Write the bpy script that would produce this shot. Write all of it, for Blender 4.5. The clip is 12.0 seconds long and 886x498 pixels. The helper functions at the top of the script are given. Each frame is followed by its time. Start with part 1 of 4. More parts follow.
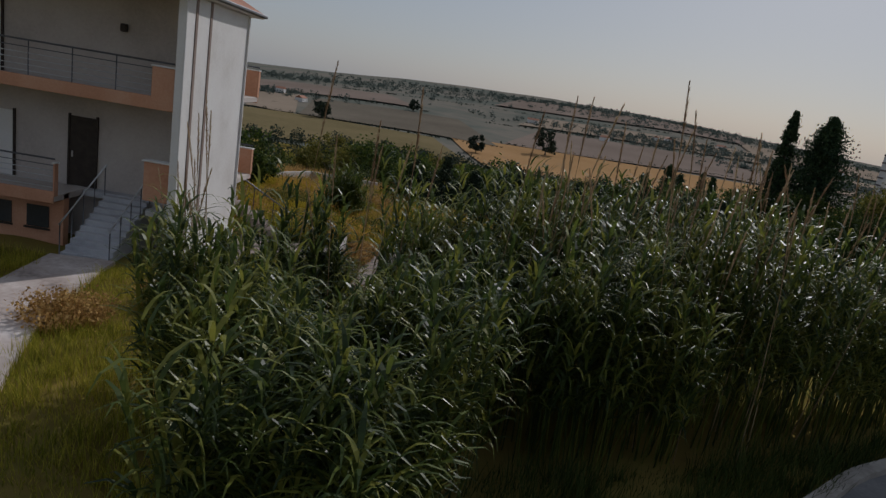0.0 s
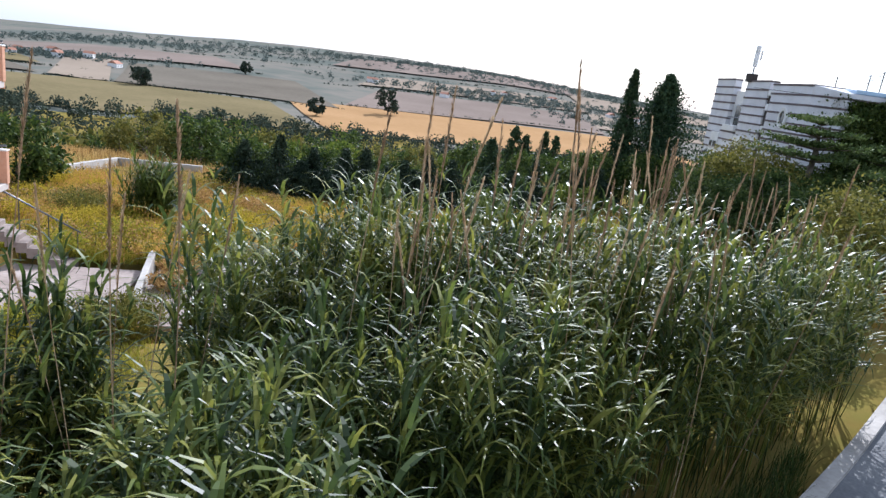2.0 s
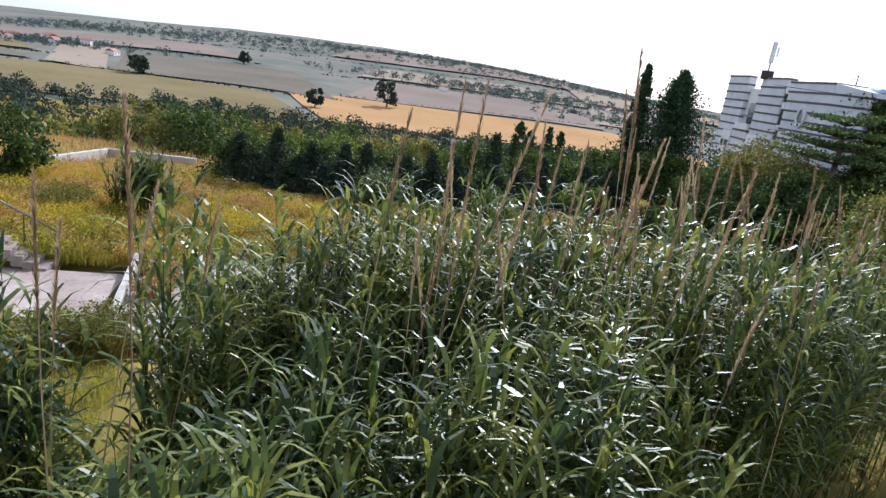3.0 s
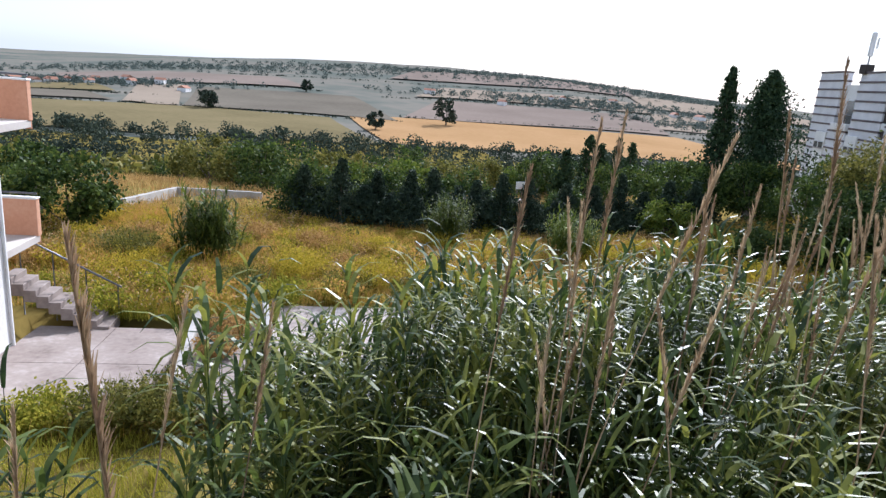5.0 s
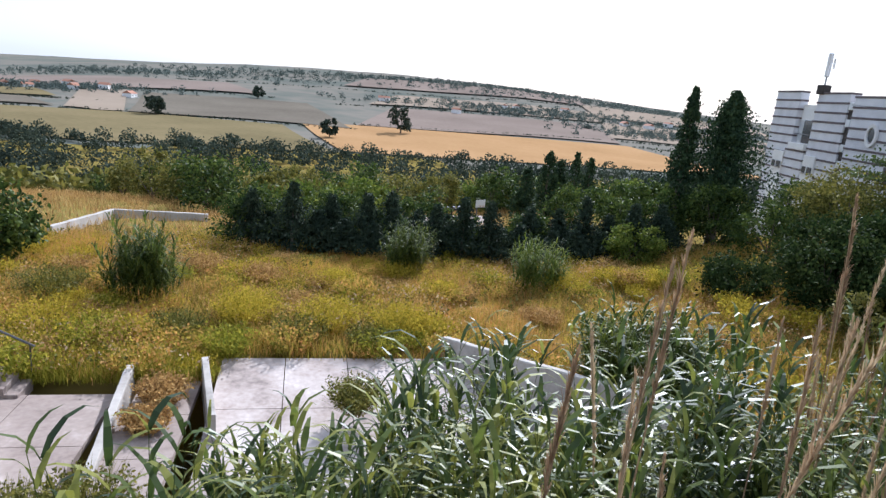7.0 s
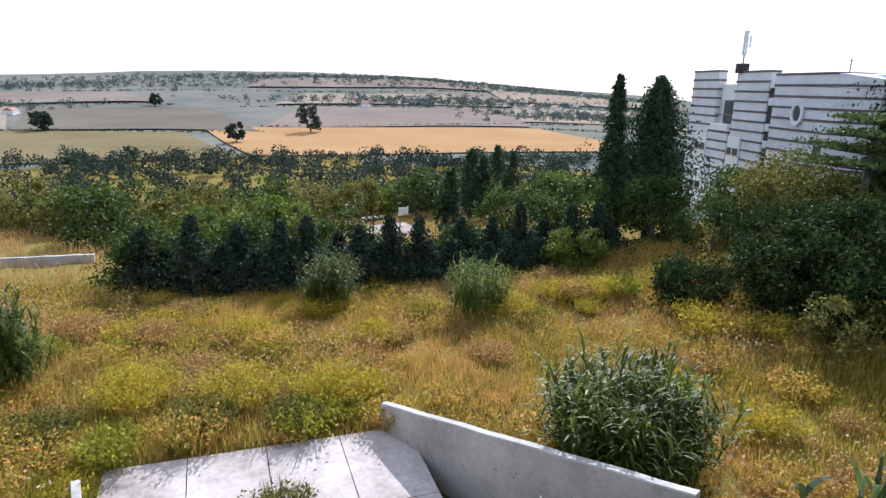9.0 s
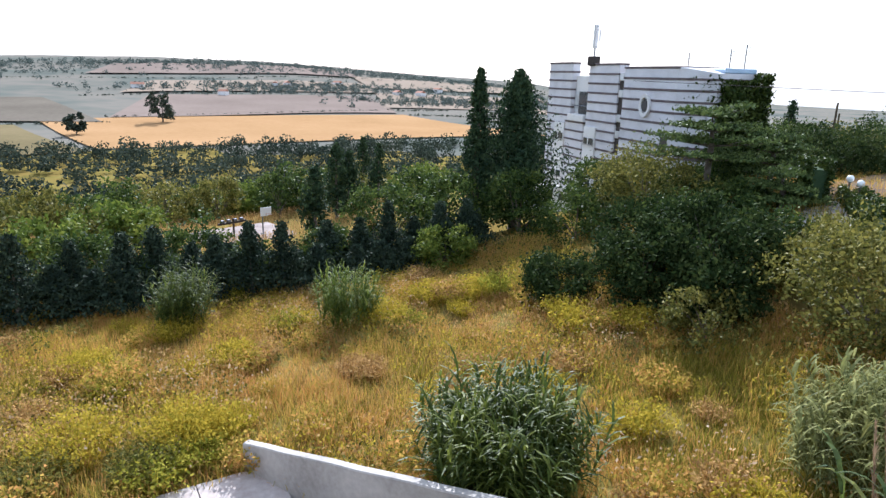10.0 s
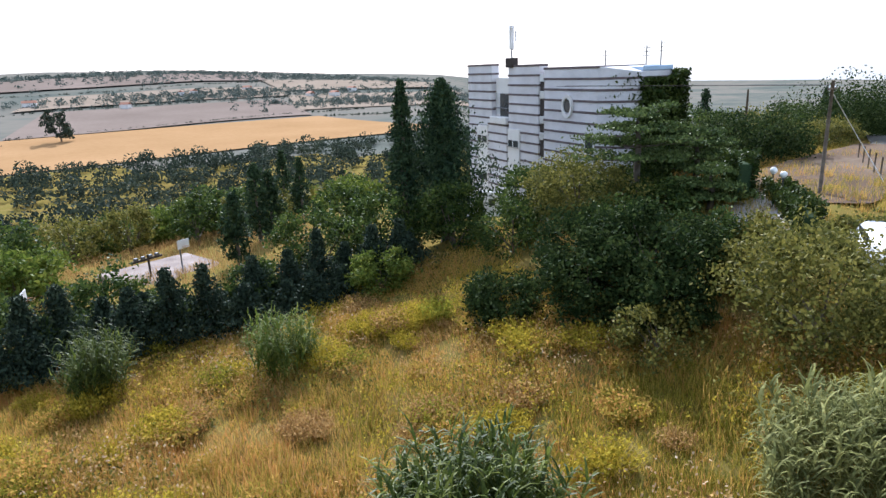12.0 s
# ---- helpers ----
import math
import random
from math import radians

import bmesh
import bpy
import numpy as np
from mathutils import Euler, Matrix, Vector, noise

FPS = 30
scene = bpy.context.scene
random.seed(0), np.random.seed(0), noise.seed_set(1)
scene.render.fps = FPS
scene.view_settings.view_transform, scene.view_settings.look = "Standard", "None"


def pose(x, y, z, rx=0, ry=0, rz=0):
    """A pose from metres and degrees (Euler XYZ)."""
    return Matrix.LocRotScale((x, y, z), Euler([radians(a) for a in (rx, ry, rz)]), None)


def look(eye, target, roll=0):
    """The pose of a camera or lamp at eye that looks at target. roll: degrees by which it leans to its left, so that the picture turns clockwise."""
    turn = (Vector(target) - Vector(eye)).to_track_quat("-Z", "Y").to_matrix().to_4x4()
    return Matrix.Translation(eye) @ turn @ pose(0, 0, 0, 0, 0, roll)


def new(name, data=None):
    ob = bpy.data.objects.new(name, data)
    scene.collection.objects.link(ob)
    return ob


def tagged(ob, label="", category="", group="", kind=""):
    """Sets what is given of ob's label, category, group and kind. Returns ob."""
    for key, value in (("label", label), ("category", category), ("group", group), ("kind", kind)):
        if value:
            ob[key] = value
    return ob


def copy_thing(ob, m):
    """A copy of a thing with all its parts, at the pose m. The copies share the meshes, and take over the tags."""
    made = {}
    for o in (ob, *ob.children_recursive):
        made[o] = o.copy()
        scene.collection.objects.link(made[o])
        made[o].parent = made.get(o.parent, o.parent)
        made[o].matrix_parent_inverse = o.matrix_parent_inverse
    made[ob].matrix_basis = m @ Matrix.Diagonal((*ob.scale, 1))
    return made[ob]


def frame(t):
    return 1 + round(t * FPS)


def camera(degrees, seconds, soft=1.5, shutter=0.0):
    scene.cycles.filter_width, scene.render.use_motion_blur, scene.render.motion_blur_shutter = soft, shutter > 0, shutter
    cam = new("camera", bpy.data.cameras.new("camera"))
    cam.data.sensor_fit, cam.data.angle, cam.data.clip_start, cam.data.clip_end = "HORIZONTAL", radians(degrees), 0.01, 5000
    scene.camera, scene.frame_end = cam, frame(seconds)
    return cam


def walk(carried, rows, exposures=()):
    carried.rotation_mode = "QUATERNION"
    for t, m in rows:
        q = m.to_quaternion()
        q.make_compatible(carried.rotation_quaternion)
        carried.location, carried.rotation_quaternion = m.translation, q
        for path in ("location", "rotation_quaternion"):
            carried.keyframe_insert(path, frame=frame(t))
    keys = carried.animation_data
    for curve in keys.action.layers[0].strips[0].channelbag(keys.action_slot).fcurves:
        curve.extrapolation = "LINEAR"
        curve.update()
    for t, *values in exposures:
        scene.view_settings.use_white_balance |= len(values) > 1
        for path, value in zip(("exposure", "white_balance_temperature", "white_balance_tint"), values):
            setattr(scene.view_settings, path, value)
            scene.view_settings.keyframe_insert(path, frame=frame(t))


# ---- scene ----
# Camera and its flight: t, x, y, z, yaw, pitch, roll.
cam = camera(69.03, 12.0, 1.4, 0.0)
PATH = [
    (0.0, -0.174, -0.020, 3.972, -0.60, -13.55, 9.59),
    (0.5, -0.050, 1.035, 4.204, -4.33, -13.79, 9.44),
    (1.0, 0.055, 2.074, 4.365, -7.76, -14.60, 8.99),
    (1.5, 0.135, 3.075, 4.453, -11.13, -14.83, 8.40),
    (2.0, 0.188, 4.021, 4.471, -14.43, -14.97, 7.94),
    (2.5, 0.209, 4.905, 4.440, -15.84, -15.29, 8.34),
    (3.0, 0.195, 5.724, 4.384, -14.79, -15.52, 8.80),
    (3.5, 0.149, 6.445, 4.343, -11.91, -15.16, 7.08),
    (5.5, 0.086, 8.241, 4.621, -8.58, -14.55, 4.99),
    (6.0, 0.109, 8.639, 4.763, -10.17, -13.77, 6.86),
    (6.5, 0.113, 9.163, 4.918, -11.67, -13.75, 6.52),
    (8.5, 0.370, 12.680, 5.450, -16.70, -14.02, 2.62),
    (9.0, 0.735, 13.410, 5.597, -19.86, -14.13, 1.78),
    (9.5, 1.100, 13.971, 5.801, -25.23, -14.42, 1.71),
    (10.0, 1.384, 14.366, 6.056, -31.51, -15.00, 1.63),
    (10.5, 1.573, 14.682, 6.329, -35.88, -15.34, 1.10),
    (11.0, 1.718, 15.009, 6.566, -37.88, -15.49, 0.23),
    (11.5, 1.859, 15.388, 6.773, -38.04, -15.50, -1.00),
    (12.0, 2.004, 15.795, 6.964, -38.03, -15.49, -1.98),
]
EXPOSURES = [(t, s, 5560 + 540 * (t < 0.4), 14) for t, s in ((0.0, -1.36), (0.3, -1.22), (0.45, -0.2), (0.6, 0.5), (0.9, 0.75), (2.0, 0.55), (3.5, 0.52), (6.5, 0.45), (8.3, 0.65), (9.4, 0.60), (10.0, 0.82), (10.6, 0.92), (11.3, 0.80), (12.0, 0.68))]
walk(cam, [(t, pose(x, y, z, 90 + p, 0, w) @ pose(0, 0, 0, 0, 0, r)) for t, x, y, z, w, p, r in PATH], EXPOSURES)

# Daylight: high hazy sun ahead and to the side.
SUN_EL, SUN_AZ = 36.0, 29.0
world = bpy.data.worlds.new("sky")
scene.world = world
world.use_nodes = True
wn = world.node_tree
sky = wn.nodes.new("ShaderNodeTexSky")
sky.sky_type = "NISHITA"
sky.sun_disc = False
sky.sun_elevation, sky.sun_rotation = radians(SUN_EL), radians(SUN_AZ)
sky.air_density, sky.dust_density, sky.ozone_density = 1.0, 1.5, 1.0
wn.nodes["Background"].inputs["Strength"].default_value = 0.05
wn.links.new(sky.outputs[0], wn.nodes["Background"].inputs["Color"])
# bright milky haze over the whole sky
haze = wn.nodes.new("ShaderNodeBackground")
haze.inputs["Color"].default_value = (0.86, 0.94, 1.0, 1)
haze.inputs["Strength"].default_value = 0.54
both = wn.nodes.new("ShaderNodeAddShader")
wn.links.new(wn.nodes["Background"].outputs[0], both.inputs[0])
wn.links.new(haze.outputs[0], both.inputs[1])
wn.links.new(both.outputs[0], wn.nodes["World Output"].inputs["Surface"])
sun = new("sun", bpy.data.lights.new("sun", "SUN"))
sun.data.energy, sun.data.angle, sun.data.color = 5.0, radians(0.6), (1.0, 0.965, 0.90)
sa, se = radians(SUN_AZ), radians(SUN_EL)
sun_way = Vector((math.sin(sa) * math.cos(se), math.cos(sa) * math.cos(se), math.sin(se)))
sun.matrix_world = look(sun_way * 200, (0, 0, 0))

RNG = np.random.default_rng(7)


# ---- materials ----
def mat(name, cols, scale=2.0, rough=0.8, bump=0.0, fine=12.0, leafy=0.0, island=False, metal=0.0, spec=0.3, obj_random=0.0):
    """A procedural surface: two noises mix its colours; leafy lets light through."""
    m = bpy.data.materials.new(name)
    m.use_nodes = True
    nt = m.node_tree
    b = nt.nodes["Principled BSDF"]
    tc = nt.nodes.new("ShaderNodeTexCoord")
    n1 = nt.nodes.new("ShaderNodeTexNoise")
    n1.inputs["Scale"].default_value, n1.inputs["Detail"].default_value = scale, 6
    n2 = nt.nodes.new("ShaderNodeTexNoise")
    n2.inputs["Scale"].default_value, n2.inputs["Detail"].default_value = scale * fine, 4
    for n in (n1, n2):
        nt.links.new(tc.outputs["Object"], n.inputs["Vector"])
    add = nt.nodes.new("ShaderNodeMath")
    add.operation = "MULTIPLY_ADD"
    nt.links.new(n2.outputs[0], add.inputs[0])
    add.inputs[1].default_value = 0.45
    nt.links.new(n1.outputs[0], add.inputs[2])
    last = add
    if island or obj_random:
        src = nt.nodes.new("ShaderNodeNewGeometry") if island else nt.nodes.new("ShaderNodeObjectInfo")
        k = nt.nodes.new("ShaderNodeMath")
        k.operation = "MULTIPLY_ADD"
        nt.links.new(src.outputs["Random Per Island" if island else "Random"], k.inputs[0])
        k.inputs[1].default_value = 0.7 if island else obj_random
        nt.links.new(add.outputs[0], k.inputs[2])
        off = nt.nodes.new("ShaderNodeMath")
        off.operation = "SUBTRACT"
        nt.links.new(k.outputs[0], off.inputs[0])
        off.inputs[1].default_value = 0.35 if island else obj_random / 2
        last = off
    ramp = nt.nodes.new("ShaderNodeValToRGB")
    lo, hi = 0.42, 1.02
    while len(ramp.color_ramp.elements) < len(cols):
        ramp.color_ramp.elements.new(0.5)
    for i, c in enumerate(cols):
        e = ramp.color_ramp.elements[i]
        e.position = lo + (hi - lo) * i / max(len(cols) - 1, 1)
        e.color = (*c, 1)
    nt.links.new(last.outputs[0], ramp.inputs[0])
    nt.links.new(ramp.outputs[0], b.inputs["Base Color"])
    b.inputs["Roughness"].default_value = rough
    b.inputs["Metallic"].default_value = metal
    b.inputs["Specular IOR Level"].default_value = spec
    if bump:
        bp = nt.nodes.new("ShaderNodeBump")
        bp.inputs["Strength"].default_value, bp.inputs["Distance"].default_value = 0.6, bump
        nt.links.new(add.outputs[0], bp.inputs["Height"])
        nt.links.new(bp.outputs[0], b.inputs["Normal"])
    if leafy:
        tr = nt.nodes.new("ShaderNodeBsdfTranslucent")
        nt.links.new(ramp.outputs[0], tr.inputs["Color"])
        mx = nt.nodes.new("ShaderNodeMixShader")
        mx.inputs[0].default_value = leafy
        nt.links.new(b.outputs[0], mx.inputs[1])
        nt.links.new(tr.outputs[0], mx.inputs[2])
        nt.links.new(mx.outputs[0], nt.nodes["Material Output"].inputs["Surface"])
    return m


M_ground = mat("meadow soil", [(0.107, 0.083, 0.026), (0.204, 0.146, 0.044), (0.172, 0.146, 0.040), (0.268, 0.176, 0.071)], 0.12, 0.95, 0.05, 14, spec=0.0)
M_grass = mat("green and straw grass", [(0.190, 0.178, 0.026), (0.400, 0.310, 0.054), (0.565, 0.370, 0.092), (0.600, 0.312, 0.105)], 0.16, 0.8, 0, 9, 0.45, True, spec=0.05)
M_green = mat("fresh grass", [(0.15, 0.165, 0.02), (0.29, 0.275, 0.03), (0.45, 0.385, 0.055)], 0.3, 0.8, 0, 9, 0.35, True, spec=0.05)
M_straw = mat("dry weeds", [(0.25, 0.145, 0.055), (0.43, 0.265, 0.095), (0.60, 0.39, 0.15)], 0.6, 0.85, 0, 9, 0.25, True, spec=0.05)
M_yellow = mat("yellow flowering weeds", [(0.22, 0.19, 0.018), (0.42, 0.33, 0.035), (0.60, 0.45, 0.055)], 0.8, 0.8, 0, 9, 0.35, True, spec=0.05)
M_reed = mat("reed leaf", [(0.030, 0.050, 0.014), (0.062, 0.092, 0.022), (0.118, 0.150, 0.030), (0.240, 0.240, 0.046)], 0.35, 0.40, 0, 9, 0.40, True, spec=0.30)
M_reedgrey = mat("grey green reed leaf", [(0.042, 0.064, 0.013), (0.088, 0.116, 0.021), (0.170, 0.194, 0.034)], 0.6, 0.48, 0, 9, 0.40, True, spec=0.14)
M_reedpale = mat("pale reed leaf", [(0.135, 0.145, 0.050), (0.240, 0.245, 0.080), (0.370, 0.355, 0.130)], 0.6, 0.55, 0, 9, 0.32, True, spec=0.08)
M_plume = mat("dry reed plume", [(0.250, 0.158, 0.092), (0.425, 0.291, 0.173), (0.562, 0.425, 0.266)], 3.0, 0.9, 0, 9, 0.3, obj_random=0.5)
M_leaf = mat("broad leaves", [(0.025, 0.047, 0.012), (0.058, 0.089, 0.021), (0.114, 0.146, 0.029)], 0.5, 0.55, 0, 9, 0.3, True, spec=0.1)
# the broad-leaf greens again, darker, for the oaks and hilltop trees
M_leaf_dark = mat("darker broad leaves", [(0.016, 0.030, 0.009), (0.032, 0.052, 0.015), (0.066, 0.086, 0.024)], 0.5, 0.75, 0, 9, 0.25, True, spec=0.05)
M_olive = mat("olive leaves", [(0.074, 0.080, 0.018), (0.156, 0.148, 0.032), (0.255, 0.222, 0.050)], 0.5, 0.6, 0, 9, 0.3, True, spec=0.1)
M_bright = mat("light green leaves", [(0.064, 0.096, 0.016), (0.120, 0.160, 0.024), (0.200, 0.224, 0.040)], 0.5, 0.6, 0, 9, 0.35, True, spec=0.1)
M_conifer = mat("conifer foliage", [(0.017, 0.034, 0.019), (0.034, 0.060, 0.026), (0.062, 0.091, 0.037)], 0.6, 0.7, 0, 9, 0.12, True, spec=0.1)
M_fir = mat("dark fir needles", [(0.018, 0.030, 0.020), (0.032, 0.050, 0.030), (0.056, 0.076, 0.042)], 0.7, 0.7, 0, 9, 0.10, True, spec=0.1)
M_pine = mat("pine needles", [(0.042, 0.066, 0.020), (0.084, 0.118, 0.034), (0.145, 0.180, 0.052)], 0.6, 0.6, 0, 9, 0.2, True, spec=0.1)
M_ivy = mat("ivy leaves", [(0.021, 0.038, 0.008), (0.045, 0.066, 0.014), (0.077, 0.098, 0.021)], 0.8, 0.5, 0, 9, 0.2, True, spec=0.1)
# a slight blue haze tint is mixed into the green of the woods
M_wood_far = mat("haze-tinted distant woods", [(0.026, 0.038, 0.028), (0.045, 0.060, 0.041), (0.070, 0.084, 0.054)], 0.02, 0.9, 0, 9, 0.15, True, spec=0.1)
# paler, bluer copy of the woods: distance haze painted into the leaves
M_copse_haze = mat("hazy hill copses", [(0.075, 0.096, 0.084), (0.102, 0.124, 0.106), (0.135, 0.155, 0.132)], 0.01, 0.9, 0, 9, 0.15, True, spec=0.1)
M_bark = mat("bark", [(0.05, 0.038, 0.028), (0.12, 0.095, 0.07), (0.2, 0.165, 0.13)], 3, 0.9, 0.02)
M_concrete = mat("weathered concrete", [(0.240, 0.216, 0.192), (0.376, 0.344, 0.312), (0.480, 0.440, 0.400)], 0.9, 0.9, 0.006, 10)
M_slab = mat("stained concrete slab", [(0.224, 0.185, 0.168), (0.403, 0.336, 0.302), (0.515, 0.448, 0.414), (0.694, 0.627, 0.594)], 0.8, 0.9, 0.008, 9, spec=0.05)
M_slabpink = mat("dusty pink concrete slab", [(0.16, 0.125, 0.11), (0.26, 0.21, 0.185), (0.32, 0.265, 0.235), (0.42, 0.36, 0.33)], 0.8, 0.9, 0.008, 9, spec=0.05)
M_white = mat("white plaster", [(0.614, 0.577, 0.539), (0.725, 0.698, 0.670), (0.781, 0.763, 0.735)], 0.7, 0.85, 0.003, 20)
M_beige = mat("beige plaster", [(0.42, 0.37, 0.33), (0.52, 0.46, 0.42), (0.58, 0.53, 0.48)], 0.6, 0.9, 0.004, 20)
M_orange = mat("orange plaster", [(0.468, 0.221, 0.128), (0.561, 0.289, 0.178), (0.612, 0.357, 0.238)], 0.9, 0.85, 0.004, 16)
M_groove = mat("brown painted band", [(0.22, 0.16, 0.13), (0.30, 0.23, 0.19)], 2, 0.85)
M_metal = mat("painted steel rail", [(0.10, 0.10, 0.11), (0.2, 0.2, 0.21)], 4, 0.45, metal=0.6)
M_light_metal = mat("light steel rail", [(0.5, 0.5, 0.5), (0.68, 0.68, 0.68)], 4, 0.4, metal=0.5)
M_dark = mat("dark door wood", [(0.025, 0.018, 0.015), (0.06, 0.045, 0.035)], 5, 0.6)
M_glass = mat("window glass", [(0.03, 0.035, 0.04), (0.06, 0.065, 0.07)], 1, 0.08, spec=0.8)
M_marble = mat("pale stair stone", [(0.360, 0.360, 0.382), (0.461, 0.461, 0.482), (0.518, 0.518, 0.533)], 1.5, 0.6, 0.002)
M_tile = mat("terracotta roof", [(0.28, 0.13, 0.08), (0.4, 0.2, 0.13)], 3, 0.9, 0.02)
M_panel = mat("pale brick facing", [(0.50, 0.48, 0.485), (0.62, 0.60, 0.61), (0.71, 0.69, 0.70)], 0.8, 0.85, 0.004, 24)
M_stripe = mat("dark brick band", [(0.07, 0.055, 0.055), (0.13, 0.10, 0.10), (0.2, 0.16, 0.15)], 3, 0.85, 0.006)
M_blue = mat("pale blue metal sheet", [(0.35, 0.47, 0.62), (0.5, 0.62, 0.75)], 1.2, 0.4)
M_asphalt = mat("worn asphalt", [(0.10, 0.10, 0.105), (0.16, 0.16, 0.165), (0.24, 0.235, 0.23)], 0.5, 0.9, 0.004, 30)
M_dirt = mat("dry earth", [(0.099, 0.062, 0.041), (0.149, 0.104, 0.071), (0.190, 0.145, 0.104)], 0.25, 0.95, 0.05, 16, spec=0.05)
M_brick = mat("red brick", [(0.20, 0.07, 0.045), (0.3, 0.12, 0.075)], 3, 0.9, 0.006)
M_globe = mat("opal glass globe", [(0.78, 0.77, 0.74), (0.86, 0.85, 0.82)], 3, 0.25, spec=0.5)
M_stubble = mat("stubble field", [(0.290, 0.172, 0.080), (0.345, 0.208, 0.100), (0.395, 0.242, 0.122)], 0.012, 0.95, 0, 22, spec=0.0)
M_fallow = mat("olive fallow field", [(0.130, 0.105, 0.055), (0.172, 0.138, 0.073), (0.212, 0.166, 0.090)], 0.012, 0.95, 0, 22, spec=0.0)
M_mauve = mat("ploughed field", [(0.175, 0.137, 0.112), (0.210, 0.166, 0.137), (0.245, 0.194, 0.160)], 0.012, 0.95, 0, 22, spec=0.0)
M_brownf = mat("dark ploughed field", [(0.115, 0.098, 0.076), (0.148, 0.127, 0.099), (0.176, 0.152, 0.118)], 0.012, 0.95, 0, 22, spec=0.0)
M_pale = mat("pale stubble field", [(0.230, 0.182, 0.136), (0.268, 0.214, 0.162), (0.300, 0.240, 0.184)], 0.01, 0.95, 0, 22, spec=0.0)
# greyed and cooled: the haze over the hills is painted into their colour
M_hills_haze = mat("hazy distant hills", [(0.080, 0.096, 0.086), (0.125, 0.132, 0.112), (0.190, 0.172, 0.142), (0.135, 0.142, 0.122)], 0.0035, 0.95, 0, 7, spec=0.0)
M_carpaint = mat("white car paint", [(0.72, 0.72, 0.73), (0.8, 0.8, 0.8)], 2, 0.25, spec=0.6)
M_tyre = mat("tyre rubber", [(0.02, 0.02, 0.02), (0.04, 0.04, 0.04)], 4, 0.8)
M_board = mat("white hoop board", [(0.65, 0.65, 0.66), (0.78, 0.78, 0.78)], 2, 0.5)


# ---- mesh helpers ----
def sm(a, b, x):
    t = np.clip((x - a) / (b - a), 0, 1)
    return t * t * (3 - 2 * t)


def skyline(az):
    """Elevation of the far ridge, in degrees, by bearing."""
    return np.interp(az, [-60, -25, -15, -5, 8, 18, 30, 37, 46, 100], [-1.5, -1.5, -0.3, 0.5, 0.85, 0.75, 0.0, -0.55, -3.6, -4.5])


def ground(x, y):
    x, y = np.asarray(x, float), np.asarray(y, float)
    z = -1.7 - 0.05 * np.clip(y, -30, 60)
    z = z + 4.6 * sm(11, 33, x) * (1 - 0.65 * sm(33, 48, y)) * (1 - sm(60, 110, y))
    z = z - 36 * sm(42, 225, y)
    r = np.hypot(x, y)
    ridge = 5 + 1900 * np.tan(np.radians(skyline(np.degrees(np.arctan2(x, np.maximum(y, 1))))))
    k = sm(430, 1900, r) * (y > 0)
    z = z * (1 - k) + ridge * k
    far = sm(60, 250, r)
    return z + far * (0.9 * np.sin(x * 0.021 + 1.3) * np.cos(y * 0.017) + 2.2 * k * np.sin(x * 0.006 + y * 0.004))


def G(x, y):
    return float(ground(x, y))


def mesh_ob(name, verts, faces, material, parent=None, label="", smooth=False):
    me = bpy.data.meshes.new(name)
    me.from_pydata(np.asarray(verts).tolist() if not isinstance(verts, list) else verts, [], faces.tolist() if isinstance(faces, np.ndarray) else faces)
    me.materials.append(material)
    if smooth:
        me.polygons.foreach_set("use_smooth", [True] * len(me.polygons))
    ob = new(name, me)
    if parent:
        ob.parent = parent
    if label:
        ob["label"] = label
    return ob


def part(name, bm, material, parent=None, label="", smooth=False):
    me = bpy.data.meshes.new(name)
    bm.to_mesh(me)
    bm.free()
    me.materials.append(material)
    if smooth:
        me.polygons.foreach_set("use_smooth", [True] * len(me.polygons))
    ob = new(name, me)
    if parent:
        ob.parent = parent
    if label:
        ob["label"] = label
    return ob


def box(x0, x1, y0, y1, z0, z1, bev=0.012, bm=None):
    own = bm is None
    bm = bmesh.new() if own else bm
    r = bmesh.ops.create_cube(bm, size=1.0, matrix=Matrix.Translation(((x0 + x1) / 2, (y0 + y1) / 2, (z0 + z1) / 2)) @ Matrix.Diagonal((abs(x1 - x0), abs(y1 - y0), abs(z1 - z0), 1)))
    if bev:
        ed = list({e for v in r["verts"] for e in v.link_edges})
        bmesh.ops.bevel(bm, geom=ed, offset=min(bev, 0.3 * min(abs(x1 - x0), abs(y1 - y0), abs(z1 - z0))), segments=1, affect="EDGES")
    return bm


def tube(path, radii, sides=8):
    """Verts and faces of a tapered tube along a path."""
    path = [Vector(p) for p in path]
    vs, fs = [], []
    for i, p in enumerate(path):
        d = (path[min(i + 1, len(path) - 1)] - path[max(i - 1, 0)]).normalized()
        a = d.cross(Vector((0, 0, 1)) if abs(d.z) < 0.9 else Vector((1, 0, 0))).normalized()
        b = d.cross(a)
        for k in range(sides):
            w = 2 * math.pi * k / sides
            vs.append(tuple(p + radii[i] * (a * math.cos(w) + b * math.sin(w))))
    for i in range(len(path) - 1):
        for k in range(sides):
            k2 = (k + 1) % sides
            fs.append((i * sides + k, i * sides + k2, (i + 1) * sides + k2, (i + 1) * sides + k))
    fs.append(tuple(range(sides)))
    fs.append(tuple(reversed(range((len(path) - 1) * sides, len(path) * sides))))
    return vs, fs


def rod(name, a, b, r, material, parent=None, label="", sides=8):
    vs, fs = tube([a, b], [r, r], sides)
    return mesh_ob(name, vs, fs, material, parent, label, True)


def root(name, x, y, z, rz=0.0, label="", category="", group=""):
    e = new(name)
    e.matrix_world = pose(x, y, z, 0, 0, rz)
    return tagged(e, label, category, group)


